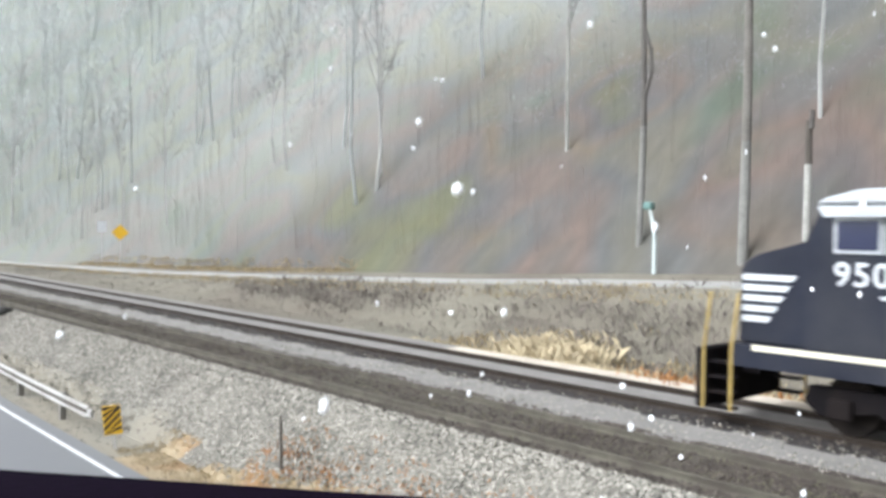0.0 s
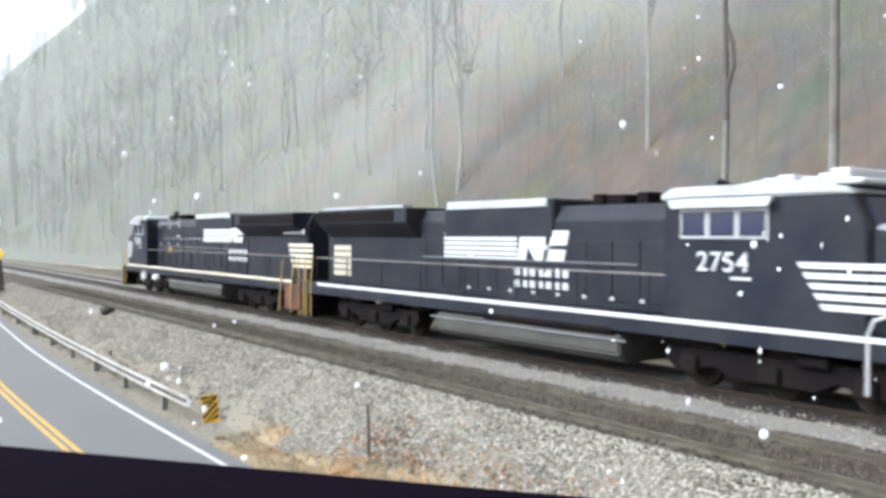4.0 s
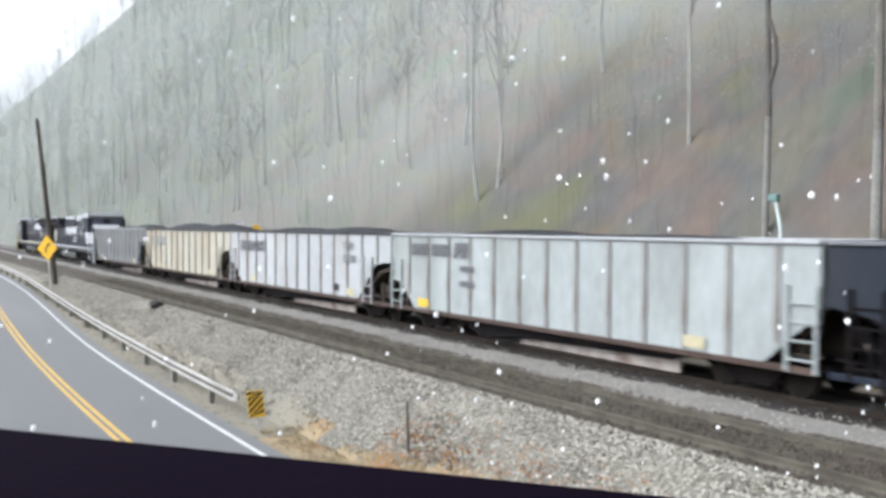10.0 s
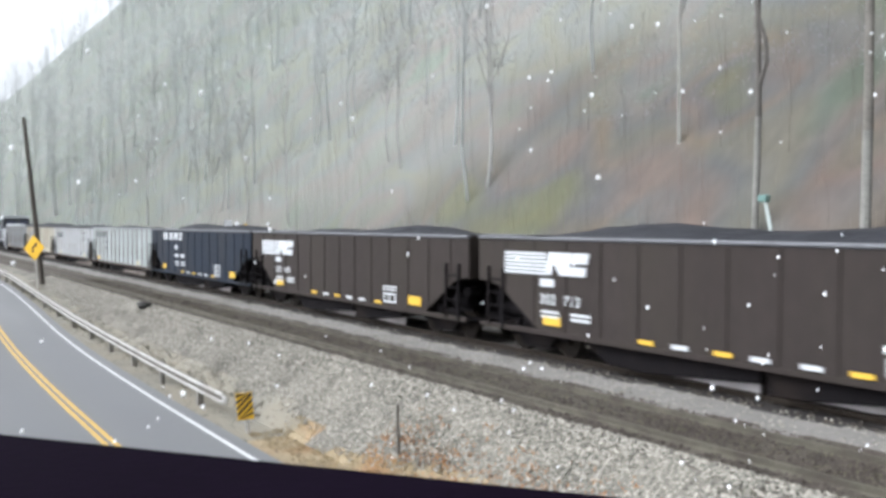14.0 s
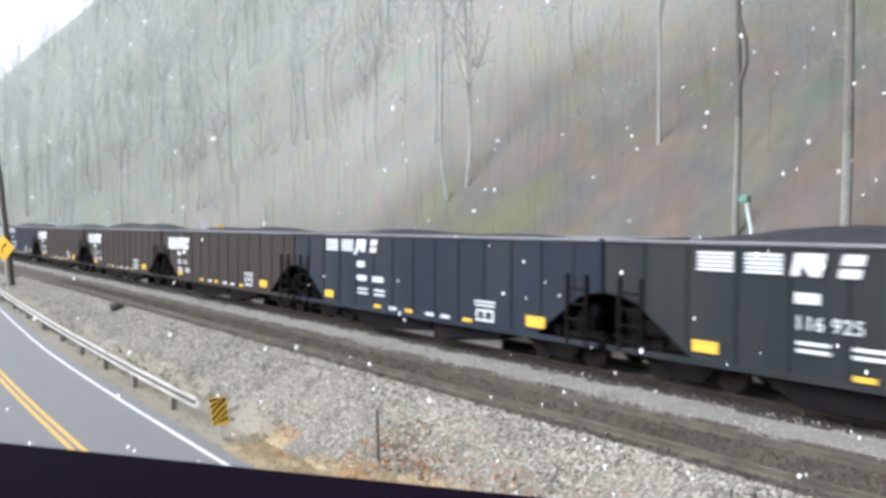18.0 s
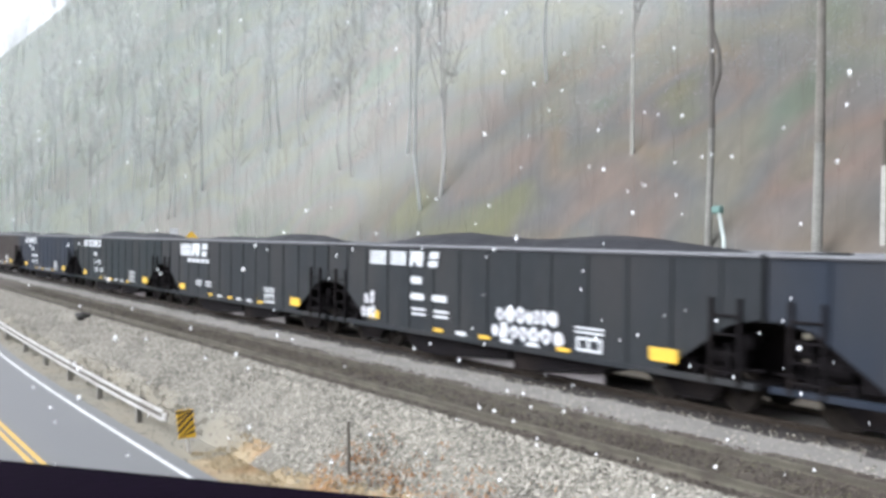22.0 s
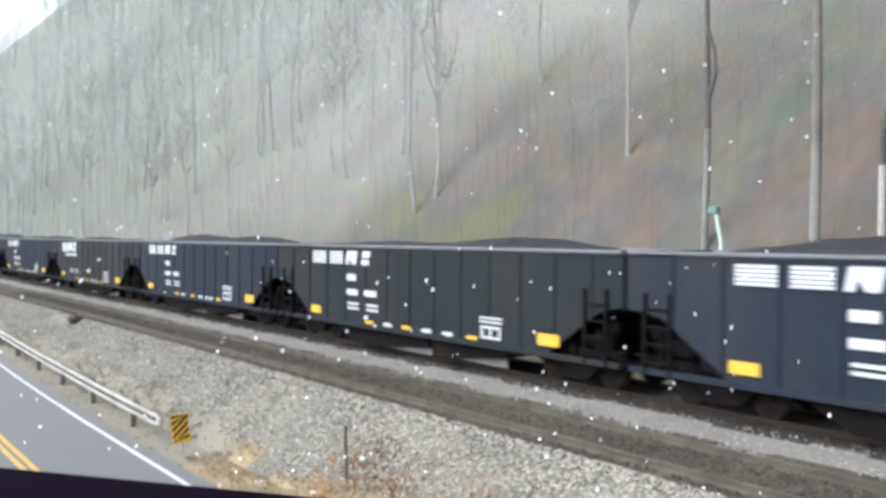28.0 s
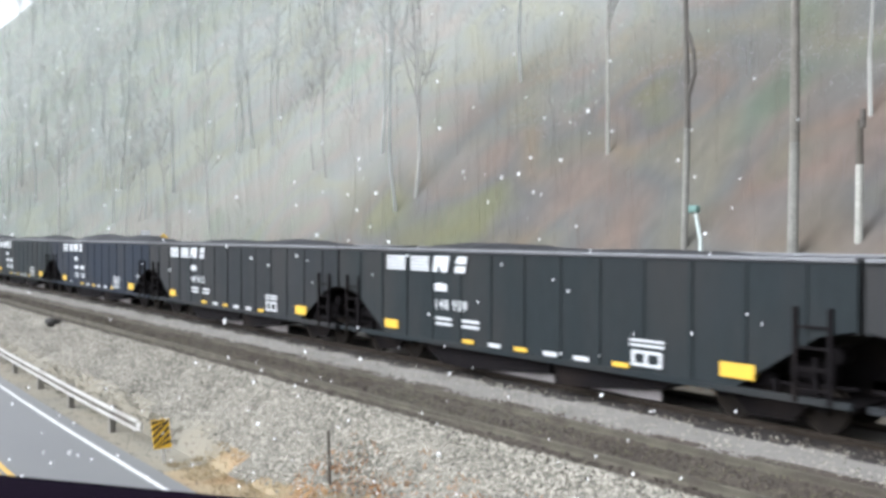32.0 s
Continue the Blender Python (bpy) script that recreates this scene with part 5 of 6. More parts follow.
def steps(parent, x, flip, paint):
    """Yellow-railed end steps."""
    d = -1 if flip else 1
    for s in (-1, 1):
        bm = bmesh.new()
        for i in range(4):
            box(bm, min(0, d * 0.55), max(0, d * 0.55), -0.14, 0.14, 0.2 + i * 0.28, 0.24 + i * 0.28)
        o = part("step", bm, UNDER, parent, "dark steel steps")
        o.location = (x, s * 1.3, 0)
        bm = bmesh.new()
        for a in (0, 0.55):
            rod(bm, (d * a, 0, 0.2), (d * a, 0, 1.3), 0.028)
            rod(bm, (d * a, 0, 1.3), (d * (a + 0.12), 0, 2.35), 0.028)
        o = part("step_rail", bm, paint, parent, "worn grab rails")
        o.location = (x, s * 1.5, 0)


def locomotive(label, cab_first, number, joined):
    """Wide-cab freight locomotive; drawn cab first, mirrored where it runs backwards."""
    g = thing("locomotive", label, "locomotive", "locomotives of the coal train")

    n = 0.0 if cab_first else 2.1

    def X(x):
        return x if cab_first else LOCO - x

    def bx(bm, a, b, *rest):
        return box(bm, min(X(a), X(b)), max(X(a), X(b)), *rest)

    def sl(outline, y0, y1):
        return slab(bmesh.new(), [(X(a), z) for a, z in outline], y0, y1)

    part("walkway", bx(bmesh.new(), 0.9, 23.2, -1.5, 1.5, 1.05, 1.45), BLACK_PAINT, g)
    for s in (-1, 1):
        part("sill_stripe", bx(bmesh.new(), 1.3, 22.3, s * 1.51 - 0.012, s * 1.51 + 0.012, 1.36, 1.46), CREAM if cab_first else WHITE, g, "pale sill stripe")
    part("long_hood", bev(extruded(bmesh.new(), [(-0.95, 1.45), (-0.95, 3.55), (-0.75, 3.92), (0.75, 3.92), (0.95, 3.55), (0.95, 1.45)], min(X(4.7 + n), X(22.5)), max(X(4.7 + n), X(22.5))), 0.03), BLACK_PAINT, g)
    part("radiator", bev(extruded(bmesh.new(), [(-0.98, 3.1), (-1.5, 3.55), (-1.5, 4.02), (1.5, 4.02), (1.5, 3.55), (0.98, 3.1)], min(X(16.7), X(22.3)), max(X(16.7), X(22.3))), 0.03), BLACK_PAINT, g, "overhanging radiator housing")
    part("radiator_grille", bx(bmesh.new(), 17.4, 22.4, -1.53, -1.49, 3.62, 3.94), UNDER, g)
    part("blower_box", bev(bx(bmesh.new(), 10.8, 15.4, -1.02, 1.02, 3.1, 4.12), 0.05), BLACK_PAINT, g)
    part("roof_edge", bx(bmesh.new(), 11.0, 15.2, -1.06, -0.85, 3.92, 4.13), GREYWHITE, g, "pale roof edge")
    part("exhaust", bev(bx(bmesh.new(), 9.0, 10.0, -0.4, 0.4, 3.9, 4.18), 0.03), UNDER, g)
    for i in range(12):
        x = 5.1 + n + i * (1.0 - n * 0.08)
        part("hood_door", bev(bx(bmesh.new(), x, x + 0.92 - n * 0.08, -0.975, -0.94, 1.65, 3.05), 0.012), BLACK_PAINT, g)
    part("conduit", bx(bmesh.new(), 6.0 + n, 16.5, -1.02, -0.97, 2.5, 2.54), PALE_STEEL, g, "pale pipe along the hood")
    part("nose", bev(sl([(0.95, 1.45), (0.95, 2.85), (1.2, 3.05), (2.3 + n * 0.25, 3.35), (2.3 + n * 0.25, 1.45)], -1.35, 1.35), 0.06, 2), BLACK_PAINT, g)
    part("cab", bev(sl([(2.2 + n * 0.2, 1.45), (2.2 + n * 0.2, 3.3), (2.5 + n * 0.2, 3.95), (4.85 + n, 3.98), (4.85 + n, 1.45)], -1.5, 1.5), 0.04, 2), BLACK_PAINT, g)
    roof = bmesh.new()
    slab(roof, [(X(a), z) for a, z in [(2.4 + n * 0.2, 3.93), (2.5 + n * 0.2, 4.03), (3.1 + n * 0.2, 4.18), (4.6 + n, 4.18), (4.92 + n, 4.03), (4.92 + n, 3.93)]], -1.56, 1.56)
    part("cab_roof", bev(roof, 0.04, 2), GREYWHITE, g, "pale grey cab roof")
    for a, b in ((2.75, 3.4), (3.55, 4.2)) if cab_first else ((4.55, 5.1), (5.22, 5.78), (5.9, 6.45)):
        part("window_frame", bev(bx(bmesh.new(), a - 0.06, b + 0.06, -1.53, -1.49, 3.12, 3.72), 0.01), GREYWHITE, g, "pale window frame")
        part("window", bx(bmesh.new(), a, b, -1.545, -1.5, 3.18, 3.66), GLASS_DARK, g)
    part("sunshade", slab(bmesh.new(), [(X(a), z) for a, z in ([(2.6, 3.72), (2.5, 3.9), (4.35, 3.9), (4.25, 3.72)] if cab_first else [(4.4, 3.74), (4.3, 3.92), (6.7, 3.92), (6.6, 3.74)])], -1.72, -1.66), GREYWHITE, g, "pale sunshade above the windows")
    for s in (-0.7, 0.7):
        part("windscreen", slab(bmesh.new(), [(X(2.17 + n * 0.2), 3.36), (X(2.42 + n * 0.2), 3.88), (X(2.47 + n * 0.2), 3.88), (X(2.22 + n * 0.2), 3.36)], s - 0.45, s + 0.45), GLASS_DARK, g)
    for i in range(5):
        z = 1.86 + i * 0.185
        part("nose_stripe", slab(bmesh.new(), [(X(1.02 - n * 0.2), z), (X(1.5 + n * 0.9 + 0.11 * i), z), (X(1.58 + n * 0.9 + 0.11 * i), z + 0.11), (X(1.02 - n * 0.2), z + 0.11)], -1.53 if n else -1.37, -1.352), WHITE, g, "white nose stripe")
        if cab_first:
            part("rear_stripe", bx(bmesh.new(), 21.2 - 0.08 * i, 22.88, -0.97, -0.952, 1.9 + i * 0.2, 2.02 + i * 0.2), CREAM, g, "cream end stripe")
        else:
            for k in range(6):
                part("end_louvre", bx(bmesh.new(), 20.9 + 0.2 * k, 21.04 + 0.2 * k, -0.975, -0.952, 1.75 + i * 0.22, 1.92 + i * 0.22), CREAM, g, "pale louvre")
    if number:
        letters(number, 0.55, WHITE, g, 2.7 if cab_first else X(6.1), -1.52, 2.6 if cab_first else 2.48)
        flat("lettering_bar", g, 3.45 if cab_first else X(5.3), 3.95 if cab_first else X(4.85), 2.4 if cab_first else 2.32, 2.46 if cab_first else 2.38, WHITE, 0.0, -1.52)
    y = -0.985
    a, b = (12.0, 16.9) if cab_first else (7.9, 13.1)
    h = 0.62 if cab_first else 0.8
    z0 = 2.82 if cab_first else 2.5
    yy = -1.035 if cab_first else -1.0
    stripes(g, a, a + (b - a) * 0.62, z0, z0 + h, 6, WHITE, yy)
    emblem(g, "zig", h, WHITE, a + (b - a) * 0.62, z0, yy)
    emblem(g, "hook", h, WHITE, a + (b - a) * 0.8, z0, yy)
    for k, z in enumerate((2.3, 1.98) if cab_first else (2.1, 1.8)):
        for i in range(7):
            flat("lettering_bar", g, a + (b - a) * 0.6 + i * 0.3 + 0.05 * (i % 2), a + (b - a) * 0.6 + i * 0.3 + 0.19, z + 0.02, z + 0.2, WHITE, 0.0, y)
    for i in range(6):
        if cab_first:
            flat("lettering_bar", g, 20.9 + i * 0.3, 20.9 + i * 0.3 + 0.18, 3.2, 3.36, WHITE, 0.0, -1.16)
    for i in range(10):
        if cab_first:
            flat("door_latch", g, 6.2 + i * 0.62, 6.32 + i * 0.62, 2.9, 2.98, WHITE, 0.0, y)
        else:
            flat("door_latch", g, 9.0 + i * 0.9, 9.1 + i * 0.9, 1.66, 1.74, WHITE, 0.0, y)
    if not cab_first:
        part("roof_edge", bx(bmesh.new(), 16.8, 21.9, -1.53, -1.2, 4.02, 4.1), GREYWHITE, g, "pale roof edge")
        bm = bmesh.new()
        for a1 in (-0.28, 0.28):
            rod(bm, (X(0.5) + a1, -1.5, 0.35), (X(0.5) + a1, -1.5, 1.75), 0.035)
        for z in (0.45, 0.8, 1.15):
            rod(bm, (X(0.5) - 0.28, -1.5, z), (X(0.5) + 0.28, -1.5, z), 0.03)
        part("front_ladder", bm, WHITE, g, "white front ladder")
        part("nose_snow", bev(sl([(1.3, 2.98), (1.35, 3.12), (2.4, 3.36), (2.75, 3.42), (2.75, 3.3)], -1.15, 0.9), 0.04, 2), GREYWHITE, g, "snow lying on the nose")
        snow = bmesh.new()
        for i in range(9):
            bx(snow, 2.7 + i * 0.27, 3.05 + i * 0.27, -1.5 + 0.05 * (i % 3), 1.4, 4.1, 4.2 + 0.07 * (i * 7 % 4) * (1 - i / 12))
        part("roof_snow", bev(snow, 0.03), WHITE, g, "patchy snow on the cab roof")
    if cab_first:
        for i, x in enumerate((5.5, 6.9, 7.15, 8.5)):
            part("hood_rail_post", rod(bmesh.new(), (x, -1.0, 3.45), (x, -1.0, 3.98), 0.03), GREYWHITE, g)
        part("hood_rail", rod(bmesh.new(), (5.0, -1.0, 3.72), (8.5, -1.0, 3.72), 0.025), GREYWHITE, g, "pale rail on the hood")
        part("step_well", bev(box(bmesh.new(), 21.7, 23.0, -1.535, -1.502, 0.35, 1.3), 0.01), RUST_RED, g, "rust-red step well")
        for a1 in (21.35, 22.3):
            bm = bmesh.new()
            rod(bm, (a1, -1.58, 0.25), (a1 + 0.08, -1.58, 1.3), 0.03)
            rod(bm, (a1 + 0.08, -1.58, 1.3), (a1 + 0.3, -1.58, 2.2), 0.03)
            part("grab_rail", bm, STEP_YELLOW, g, "worn yellow grab rail")
        flat("hood_tag", g, 7.0, 7.25, 2.25, 2.5, YELLOW, 0.0, -1.0, "small yellow plate")
        for i in range(3):
            flat("hood_notice", g, 5.6 + 1.3 * i, 5.75 + 1.3 * i, 2.62, 2.7, WHITE, 0.0, -1.0)
    else:
        for s in (-1.5, 1.5):
            for a1, b1 in ((1.9, 1.65), (2.6, 2.35)):
                bm = bmesh.new()
                pts = [(X(a1), s, 0.45), (X(a1), s, 1.5), (X(a1 - 0.1), s, 1.75), (X(b1 - 0.1), s, 1.85)]
                for p0, p1 in zip(pts, pts[1:]):
                    rod(bm, p0, p1, 0.03)
                part("grab_rail", bm, WHITE, g, "white curved grab rail")
    part("tank_pipe", rod(bmesh.new(), (X(8.0), -1.47, 0.82), (X(15.4), -1.47, 0.82), 0.03), PALE_STEEL, g, "pale pipe along the tank")
    tank = extruded(bmesh.new(), [(-1.45, 0.95), (-1.45, 0.5), (-1.2, 0.28), (1.2, 0.28), (1.45, 0.5), (1.45, 0.95)], min(X(8.2), X(15.2)), max(X(8.2), X(15.2)))
    part("fuel_tank", bev(tank, 0.05, 2), TANK, g, "grimy grey fuel tank")
    part("air_tank", rod(bmesh.new(), (X(8.4), -1.35, 1.05), (X(13.0), -1.35, 1.05), 0.16, seg=12), UNDER, g)
    for x in (4.6, 18.9):
        loco_truck(g, X(x))
    steps(g, X(0.35), not cab_first, STEP_YELLOW if cab_first else GREYWHITE)
    steps(g, X(23.4), cab_first, STEP_YELLOW)
    for a in (0.25, 23.2):
        part("pilot", bev(bx(bmesh.new(), a - 0.1, a + 0.15, -1.45, 1.45, 0.18, 1.3), 0.03), UNDER, g, "dark end plate")
        part("coupler", bx(bmesh.new(), a - 0.5, a + 0.5, -0.13, 0.13, 0.72, 0.98), UNDER, g)
    for s in (-1.48, 1.48):
        bm = bmesh.new()
        rod(bm, (X(5.2), s, 2.35), (X(22.4), s, 2.35), 0.02)
        part("handrail", bm, RIB_GREY, g, "thin side handrail")
        for i in range(9):
            part("stanchion", rod(bmesh.new(), (X(5.2 + i * 2.15), s, 1.45), (X(5.2 + i * 2.15), s, 2.35), 0.018), BLACK_PAINT, g)
    for i in range(4):
        part("roof_fitting", bev(bx(bmesh.new(), 5.4 + n + i * 0.7, 5.75 + n + i * 0.7, -0.5, 0.5, 3.9, 4.14 + 0.06 * (i % 2)), 0.02), UNDER, g)
    part("horn", rod(bmesh.new(), (X(4.2 + n), 0.2, 4.19), (X(4.7 + n), 0.2, 4.34), 0.08, 0.12, 10), UNDER, g)
    return g


LEAD = locomotive("black freight locomotive with white nose stripes and pale cab roof", True, "9502", False)
SECOND = locomotive("black freight locomotive running long hood first", False, "2754", True)


# ---- pickup on the road ----
def pickup():
    p = thing("pickup_truck", "black crew-cab pickup with red tail lights and grey bed cover", "pickup truck")
    W = 0.8
    body = [(0.0, 0.4), (0.0, 0.98), (1.6, 1.0), (3.2, 0.97), (4.35, 0.88), (4.5, 0.7), (4.5, 0.36), (4.0, 0.32), (0.3, 0.32)]
    part("body", bev(slab(bmesh.new(), [(-4.5 + x if x > 0 else -4.5, z) for x, z in [(4.5 - a, b) for a, b in body]], -W, W), 0.05, 2), TRUCK_PAINT, p)
    cab = bmesh.new()
    base = [(-3.4, -W + 0.03, 0.96), (-1.45, -W + 0.03, 0.96), (-1.45, W - 0.03, 0.96), (-3.4, W - 0.03, 0.96)]
    roof = [(-2.85, -W + 0.16, 1.4), (-1.65, -W + 0.16, 1.4), (-1.65, W - 0.16, 1.4), (-2.85, W - 0.16, 1.4)]
    lo, hi = [cab.verts.new(q) for q in base], [cab.verts.new(q) for q in roof]
    cab.faces.new(hi)
    cab.faces.new(lo[::-1])
    for i in range(4):
        cab.faces.new((lo[i], lo[(i + 1) % 4], hi[(i + 1) % 4], hi[i]))
    part("cab", bev(cab, 0.06, 3), TRUCK_PAINT, p)
    part("roof_panel", bev(box(bmesh.new(), -2.75, -1.72, -W + 0.2, W - 0.2, 1.385, 1.415), 0.012, 2), TRUCK_ROOF, p, "roof coloured pale for the sky's reflection")
    part("rear_window", bev(slab(bmesh.new(), [(-1.42, 1.03), (-1.6, 1.34), (-1.57, 1.34), (-1.39, 1.03)], -W + 0.16, W - 0.16), 0.01), GLASS_DARK, p)
    for s in (-1, 1):
        for x0, x1 in ((-3.0, -2.35), (-2.28, -1.72)):
            bm = bmesh.new()
            v = [bm.verts.new(q) for q in ((x0, s * (W - 0.045), 1.01), (x1, s * (W - 0.045), 1.01), (x1 - 0.05, s * (W - 0.135), 1.35), (x0 + 0.14, s * (W - 0.135), 1.35))]
            bm.faces.new(v)
            bmesh.ops.solidify(bm, geom=bm.faces[:], thickness=0.02 * s)
            part("side_window", bm, GLASS_DARK, p)
        part("tail_light", bev(box(bmesh.new(), -0.06, 0.012, s * (W - 0.08) - 0.075, s * (W - 0.08) + 0.075, 0.66, 0.95), 0.02), RED_LAMP, p, "red tail light")
        part("mirror", bev(box(bmesh.new(), -3.1, -3.0, s * (W + 0.12) - 0.12, s * (W + 0.12) + 0.12, 0.96, 1.14), 0.02), TRUCK_PAINT, p)
        part("door_seam", box(bmesh.new(), -2.32, -2.3, s * W - 0.004, s * W + 0.004, 0.42, 0.96), SIGN_BLACK, p)
        part("wheel_arch", extruded(bmesh.new(), [(s * (W - 0.02), 0.62), (s * (W + 0.025), 0.6), (s * (W + 0.025), 0.66), (s * (W - 0.02), 0.7)], -1.25, -0.45), SIGN_BLACK, p)
        for x in (-3.6, -0.85):
            w = new("wheel")
            w.parent = p
            w.location = (x, s * (W - 0.1), 0.3)
            part("tyre", bev(rod(bmesh.new(), (0, -0.11, 0), (0, 0.11, 0), 0.3, seg=20), 0.03), RUBBER, w)
            part("rim", rod(bmesh.new(), (0, s * 0.105, 0), (0, s * 0.118, 0), 0.18, seg=14), CHROME, w)
    bed = bmesh.new()
    box(bed, -1.4, -0.06, -W + 0.08, W - 0.08, 0.97, 1.0)
    part("bed_cover", bev(bed, 0.02), BED_GREY, p, "dull grey bed cover")
    part("tailgate", bev(box(bmesh.new(), -0.02, 0.025, -W + 0.17, W - 0.17, 0.48, 0.97), 0.015), SIGN_BLACK, p)
    part("tailgate_trim", box(bmesh.new(), 0.025, 0.034, -W + 0.17, W - 0.17, 0.72, 0.9), CHROME, p, "chrome strip")
    part("bumper", bev(box(bmesh.new(), -0.05, 0.12, -W + 0.02, W - 0.02, 0.3, 0.42), 0.03), SIGN_BLACK, p)
    part("plate", box(bmesh.new(), 0.12, 0.13, -0.16, 0.16, 0.32, 0.42), WHITE, p, "blank pale plate")
    p.scale = (1.3, 1.05, 1.14)
    return p


PICKUP = pickup()


# ---- falling snow ----
def snowfall(seed, near, far, count, size, tall):
    """Flakes in a tall block of air that sinks past the view."""
    r = random.Random(seed)
    ball = bmesh.new()
    bmesh.ops.create_icosphere(ball, subdivisions=1, radius=1.0)
    shell = [v.co.copy() for v in ball.verts]
    skin = [[v.index for v in f.verts] for f in ball.faces]
    ball.free()
    verts, faces = [], []
    for _ in range(count):
        az, d = radians(r.uniform(8, 92)), r.uniform(near, far)
        x, y, z = -math.sin(az) * d, math.cos(az) * d, r.uniform(0, tall)
        k, s = len(verts), size * r.uniform(0.5, 1.25)
        sx, sz = r.uniform(0.7, 1.15), r.uniform(0.7, 1.2)
        verts += [(x + q.x * s * sx, y + q.y * s, z + q.z * s * sz) for q in shell]
        faces += [[k + i for i in f] for f in skin]
    return tagged(new("snowfall", rows_mesh("snowfall", verts, faces, [SNOW])), "scattered white snowflakes falling through the air", "snow", kind="stuff")


SNOW_NEAR = snowfall(31, 4.6, 8, 650, 0.011, 50)
SNOW_MID = snowfall(32, 6, 12, 1900, 0.018, 56)


# ---- what moves ----
TRAIN = [
    (0, 37.65), (0.5, 33.60), (1, 27.20), (1.5, 21.30), (2, 18.75), (2.5, 10.80), (3, 5.30), (3.5, 0.30), (4, -4.50), (4.5, -7.70),
    (5.5, -19.80), (6.5, -32.00), (7, -37.20), (7.5, -42.70), (8, -48.55), (8.5, -54.00), (9, -59.35), (9.5, -65.10), (10, -71.95), (10.5, -76.70),
    (11, -82.50), (11.5, -88.30), (12, -92.10), (12.5, -97.80), (13, -103.50), (13.5, -109.90), (14, -115.60), (14.5, -121.25), (15, -126.80), (15.5, -132.30),
    (16.5, -142.90), (17.5, -153.50), (18, -158.60), (18.5, -164.00), (19, -169.30), (19.5, -175.50), (20, -181.15), (20.5, -186.30), (21, -192.00), (21.5, -196.20),
    (22, -201.50), (22.5, -207.70), (23, -212.20), (23.5, -217.80), (24, -223.00), (24.5, -227.20), (25, -235.35), (25.5, -240.20), (26.5, -251.20), (27.5, -262.30),
    (28, -268.15), (28.5, -273.30), (29, -279.30), (29.5, -284.70), (30, -290.20), (30.5, -295.40), (31, -301.60), (31.5, -306.30), (32, -310.40),
]


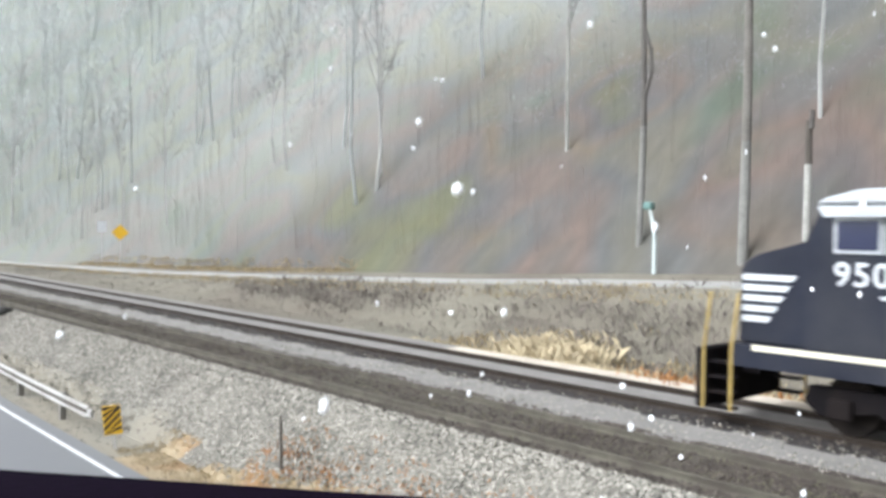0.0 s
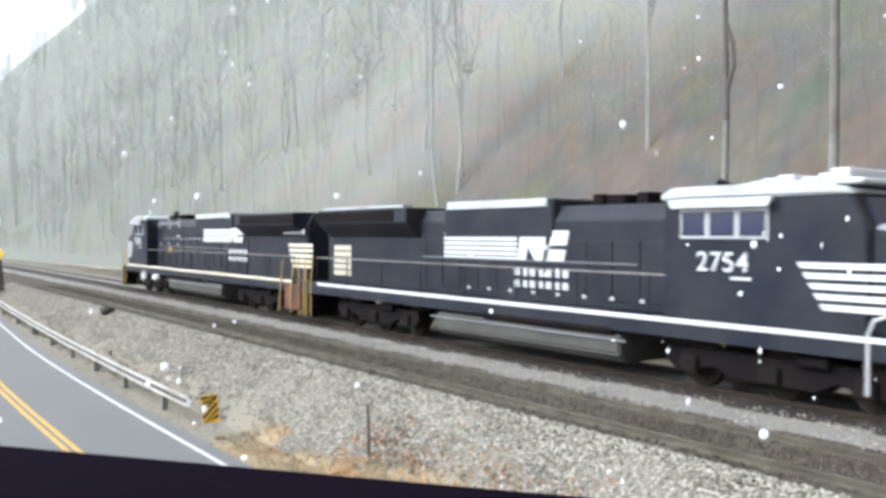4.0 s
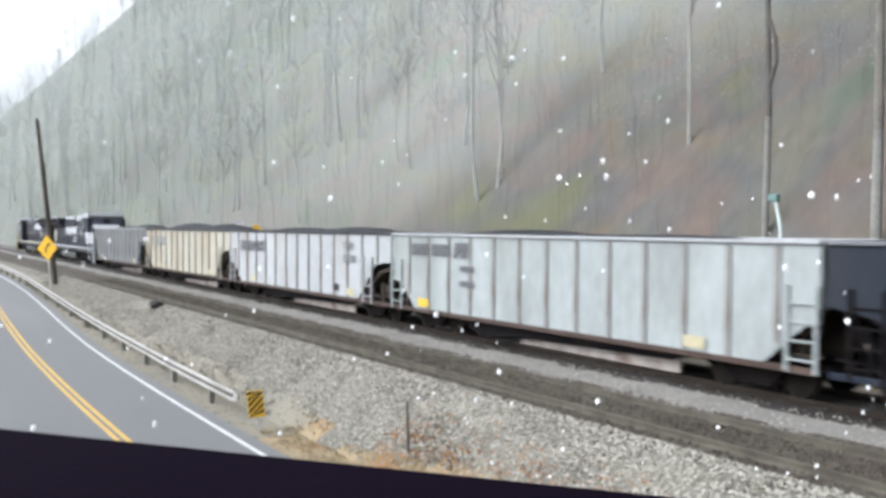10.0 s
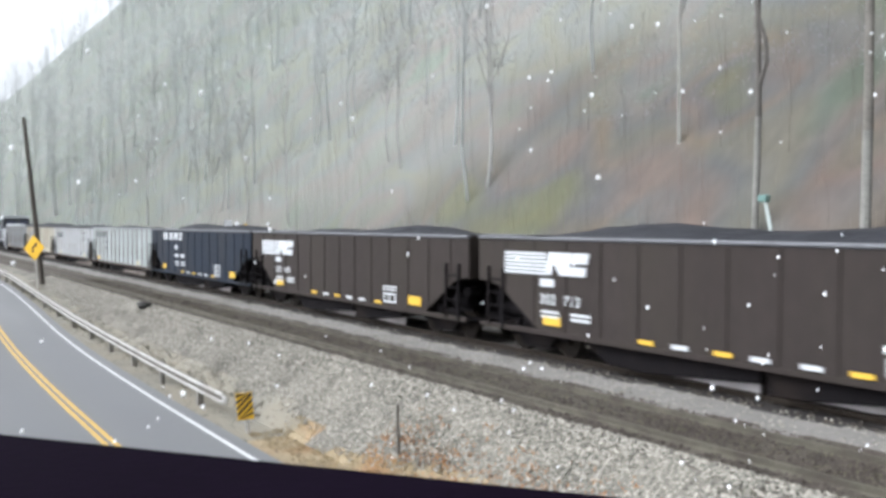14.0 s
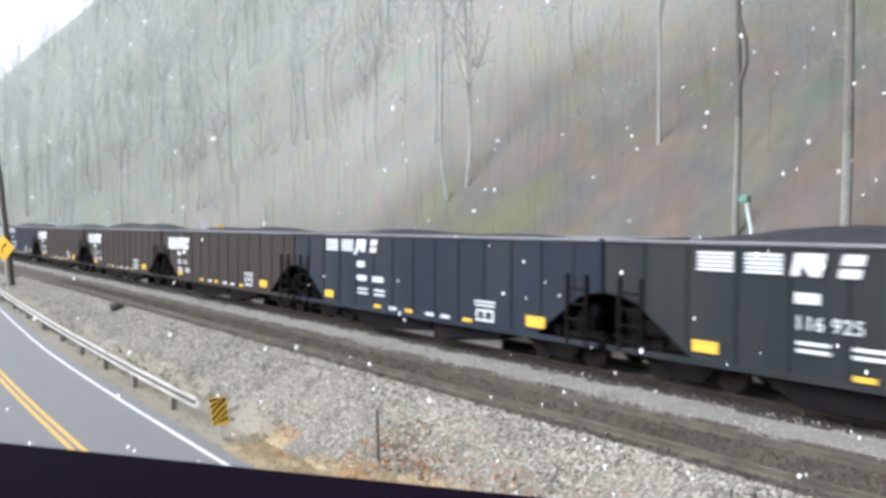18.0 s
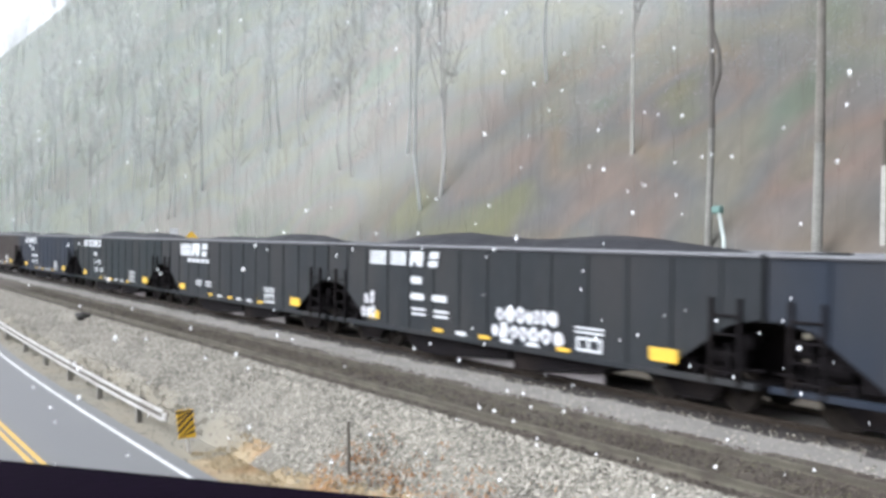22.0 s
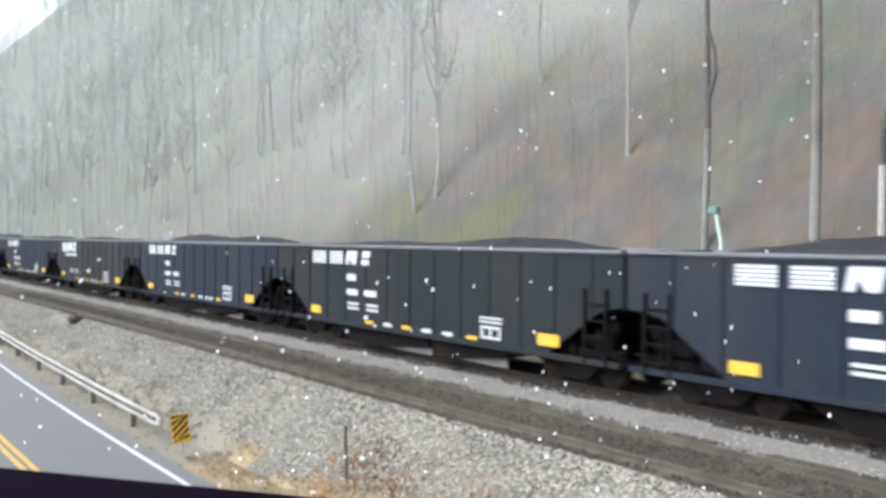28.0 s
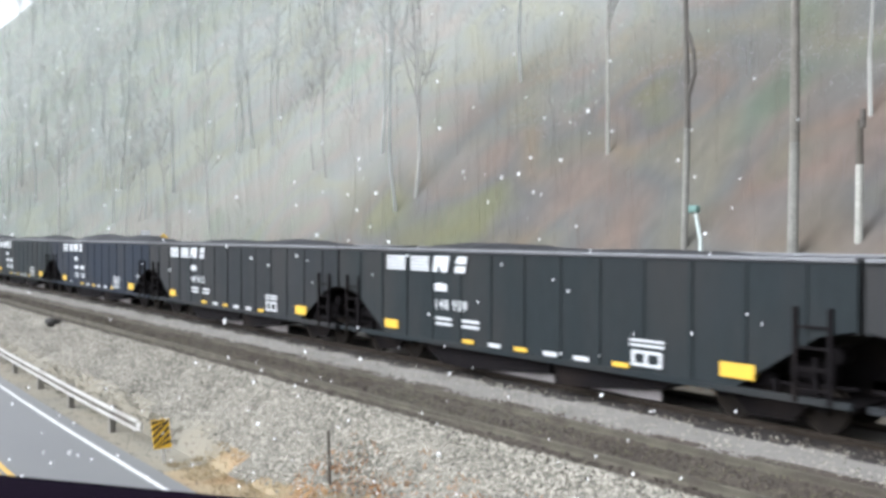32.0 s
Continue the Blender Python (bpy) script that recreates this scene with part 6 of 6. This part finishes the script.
# seconds, the edge's corner as seen from the eye, and its heading
EDGE_ROWS = [
    (0, -1.172, 0.303, -0.311, 39.2), (0.5, -1.173, 0.301, -0.309, 39.0), (1, -1.174, 0.302, -0.305, 38.2), (1.5, -1.177, 0.291, -0.303, 38.7),
    (2, -1.182, 0.273, -0.301, 39.5), (2.5, -1.188, 0.255, -0.294, 39.2), (3, -1.195, 0.229, -0.287, 38.9), (3.5, -1.202, 0.205, -0.276, 38.3),
    (4, -1.206, 0.188, -0.271, 37.5), (4.5, -1.210, 0.164, -0.270, 37.6), (6.5, -1.221, 0.085, -0.253, 38.7), (7, -1.221, 0.096, -0.251, 38.2),
    (7.5, -1.220, 0.105, -0.253, 38.0), (8, -1.218, 0.107, -0.258, 38.5), (8.5, -1.217, 0.117, -0.259, 38.1), (9, -1.217, 0.120, -0.260, 38.1),
    (9.5, -1.216, 0.124, -0.261, 37.9), (10, -1.216, 0.128, -0.262, 37.8), (10.5, -1.214, 0.134, -0.264, 37.6), (11, -1.214, 0.133, -0.265, 37.6),
    (11.5, -1.214, 0.131, -0.268, 37.5), (12, -1.213, 0.134, -0.271, 37.3), (12.5, -1.212, 0.142, -0.269, 37.2), (13, -1.212, 0.143, -0.269, 37.2),
    (13.5, -1.213, 0.141, -0.269, 37.4), (14, -1.212, 0.142, -0.270, 37.5), (14.5, -1.212, 0.142, -0.271, 37.6), (15, -1.211, 0.146, -0.272, 37.6),
    (15.5, -1.210, 0.156, -0.273, 37.4), (17.5, -1.206, 0.176, -0.280, 36.7), (18, -1.206, 0.174, -0.280, 36.8), (18.5, -1.205, 0.176, -0.282, 36.9),
    (19, -1.205, 0.179, -0.281, 36.9), (19.5, -1.203, 0.188, -0.284, 36.9), (20, -1.202, 0.189, -0.284, 36.9), (20.5, -1.200, 0.201, -0.289, 36.8),
    (21, -1.195, 0.217, -0.294, 36.4), (21.5, -1.196, 0.214, -0.293, 36.9), (22, -1.197, 0.214, -0.292, 37.1), (22.5, -1.195, 0.224, -0.292, 36.6),
    (23, -1.194, 0.221, -0.298, 37.1), (23.5, -1.195, 0.219, -0.296, 37.0), (24, -1.194, 0.221, -0.295, 36.8), (24.5, -1.194, 0.222, -0.296, 36.7),
    (25, -1.194, 0.223, -0.296, 36.6), (25.5, -1.194, 0.222, -0.297, 36.6), (27.5, -1.194, 0.224, -0.294, 36.4), (28, -1.194, 0.222, -0.296, 36.5),
    (28.5, -1.193, 0.224, -0.297, 36.4), (29, -1.194, 0.223, -0.296, 36.4), (29.5, -1.193, 0.223, -0.297, 36.4), (30, -1.193, 0.222, -0.299, 36.8),
    (30.5, -1.194, 0.221, -0.296, 36.6), (31, -1.193, 0.224, -0.299, 36.5), (31.5, -1.189, 0.240, -0.301, 35.5), (32, -1.186, 0.247, -0.306, 35.0),
]


def motions():
    walk(BLACK_EDGE, [(row[0], pose(row[1] + e[1], row[2] + e[2], row[3] + e[3], 0, 0, e[4])) for row, e in zip(PATH, EDGE_ROWS)])
    for i, car in enumerate(CARS):
        lead = 15.85 * i + (0.0, 0.38, 1.55, 2.5)[min(max(i - 4, 0), 3)]
        walk(car, [(t, pose(x + lead, TRACK_Y, 0)) for t, x in TRAIN])
    walk(LEAD, [(t, pose(x - 2 * LOCO, TRACK_Y, 0)) for t, x in TRAIN])
    walk(SECOND, [(t, pose(x - LOCO, TRACK_Y, 0)) for t, x in TRAIN])
    speed = 18.2
    walk(PICKUP, [(t, pose(-18.9 - speed * (t - 20.0), 4.98 + road_shift(-18.9 - speed * (t - 20.0)), road_z(-18.9 - speed * (t - 20.0) - 2) + 0.02)) for t in (0.0, 10.0, 18.0, 19.0, 19.5, 20.0, 20.5, 21.0, 21.5, 22.0, 22.5, 23.0, 24.0, 26.0, 32.0)])
    for s, fall, drift in ((SNOW_NEAR, 1.35, 0.25), (SNOW_MID, 1.5, 0.3)):
        walk(s, [(t, pose(-drift * (t - 16), 0.05 * math.sin(t), -1.0 - fall * t)) for t in (0.0, 8.0, 16.0, 24.0, 32.0)])


motions()
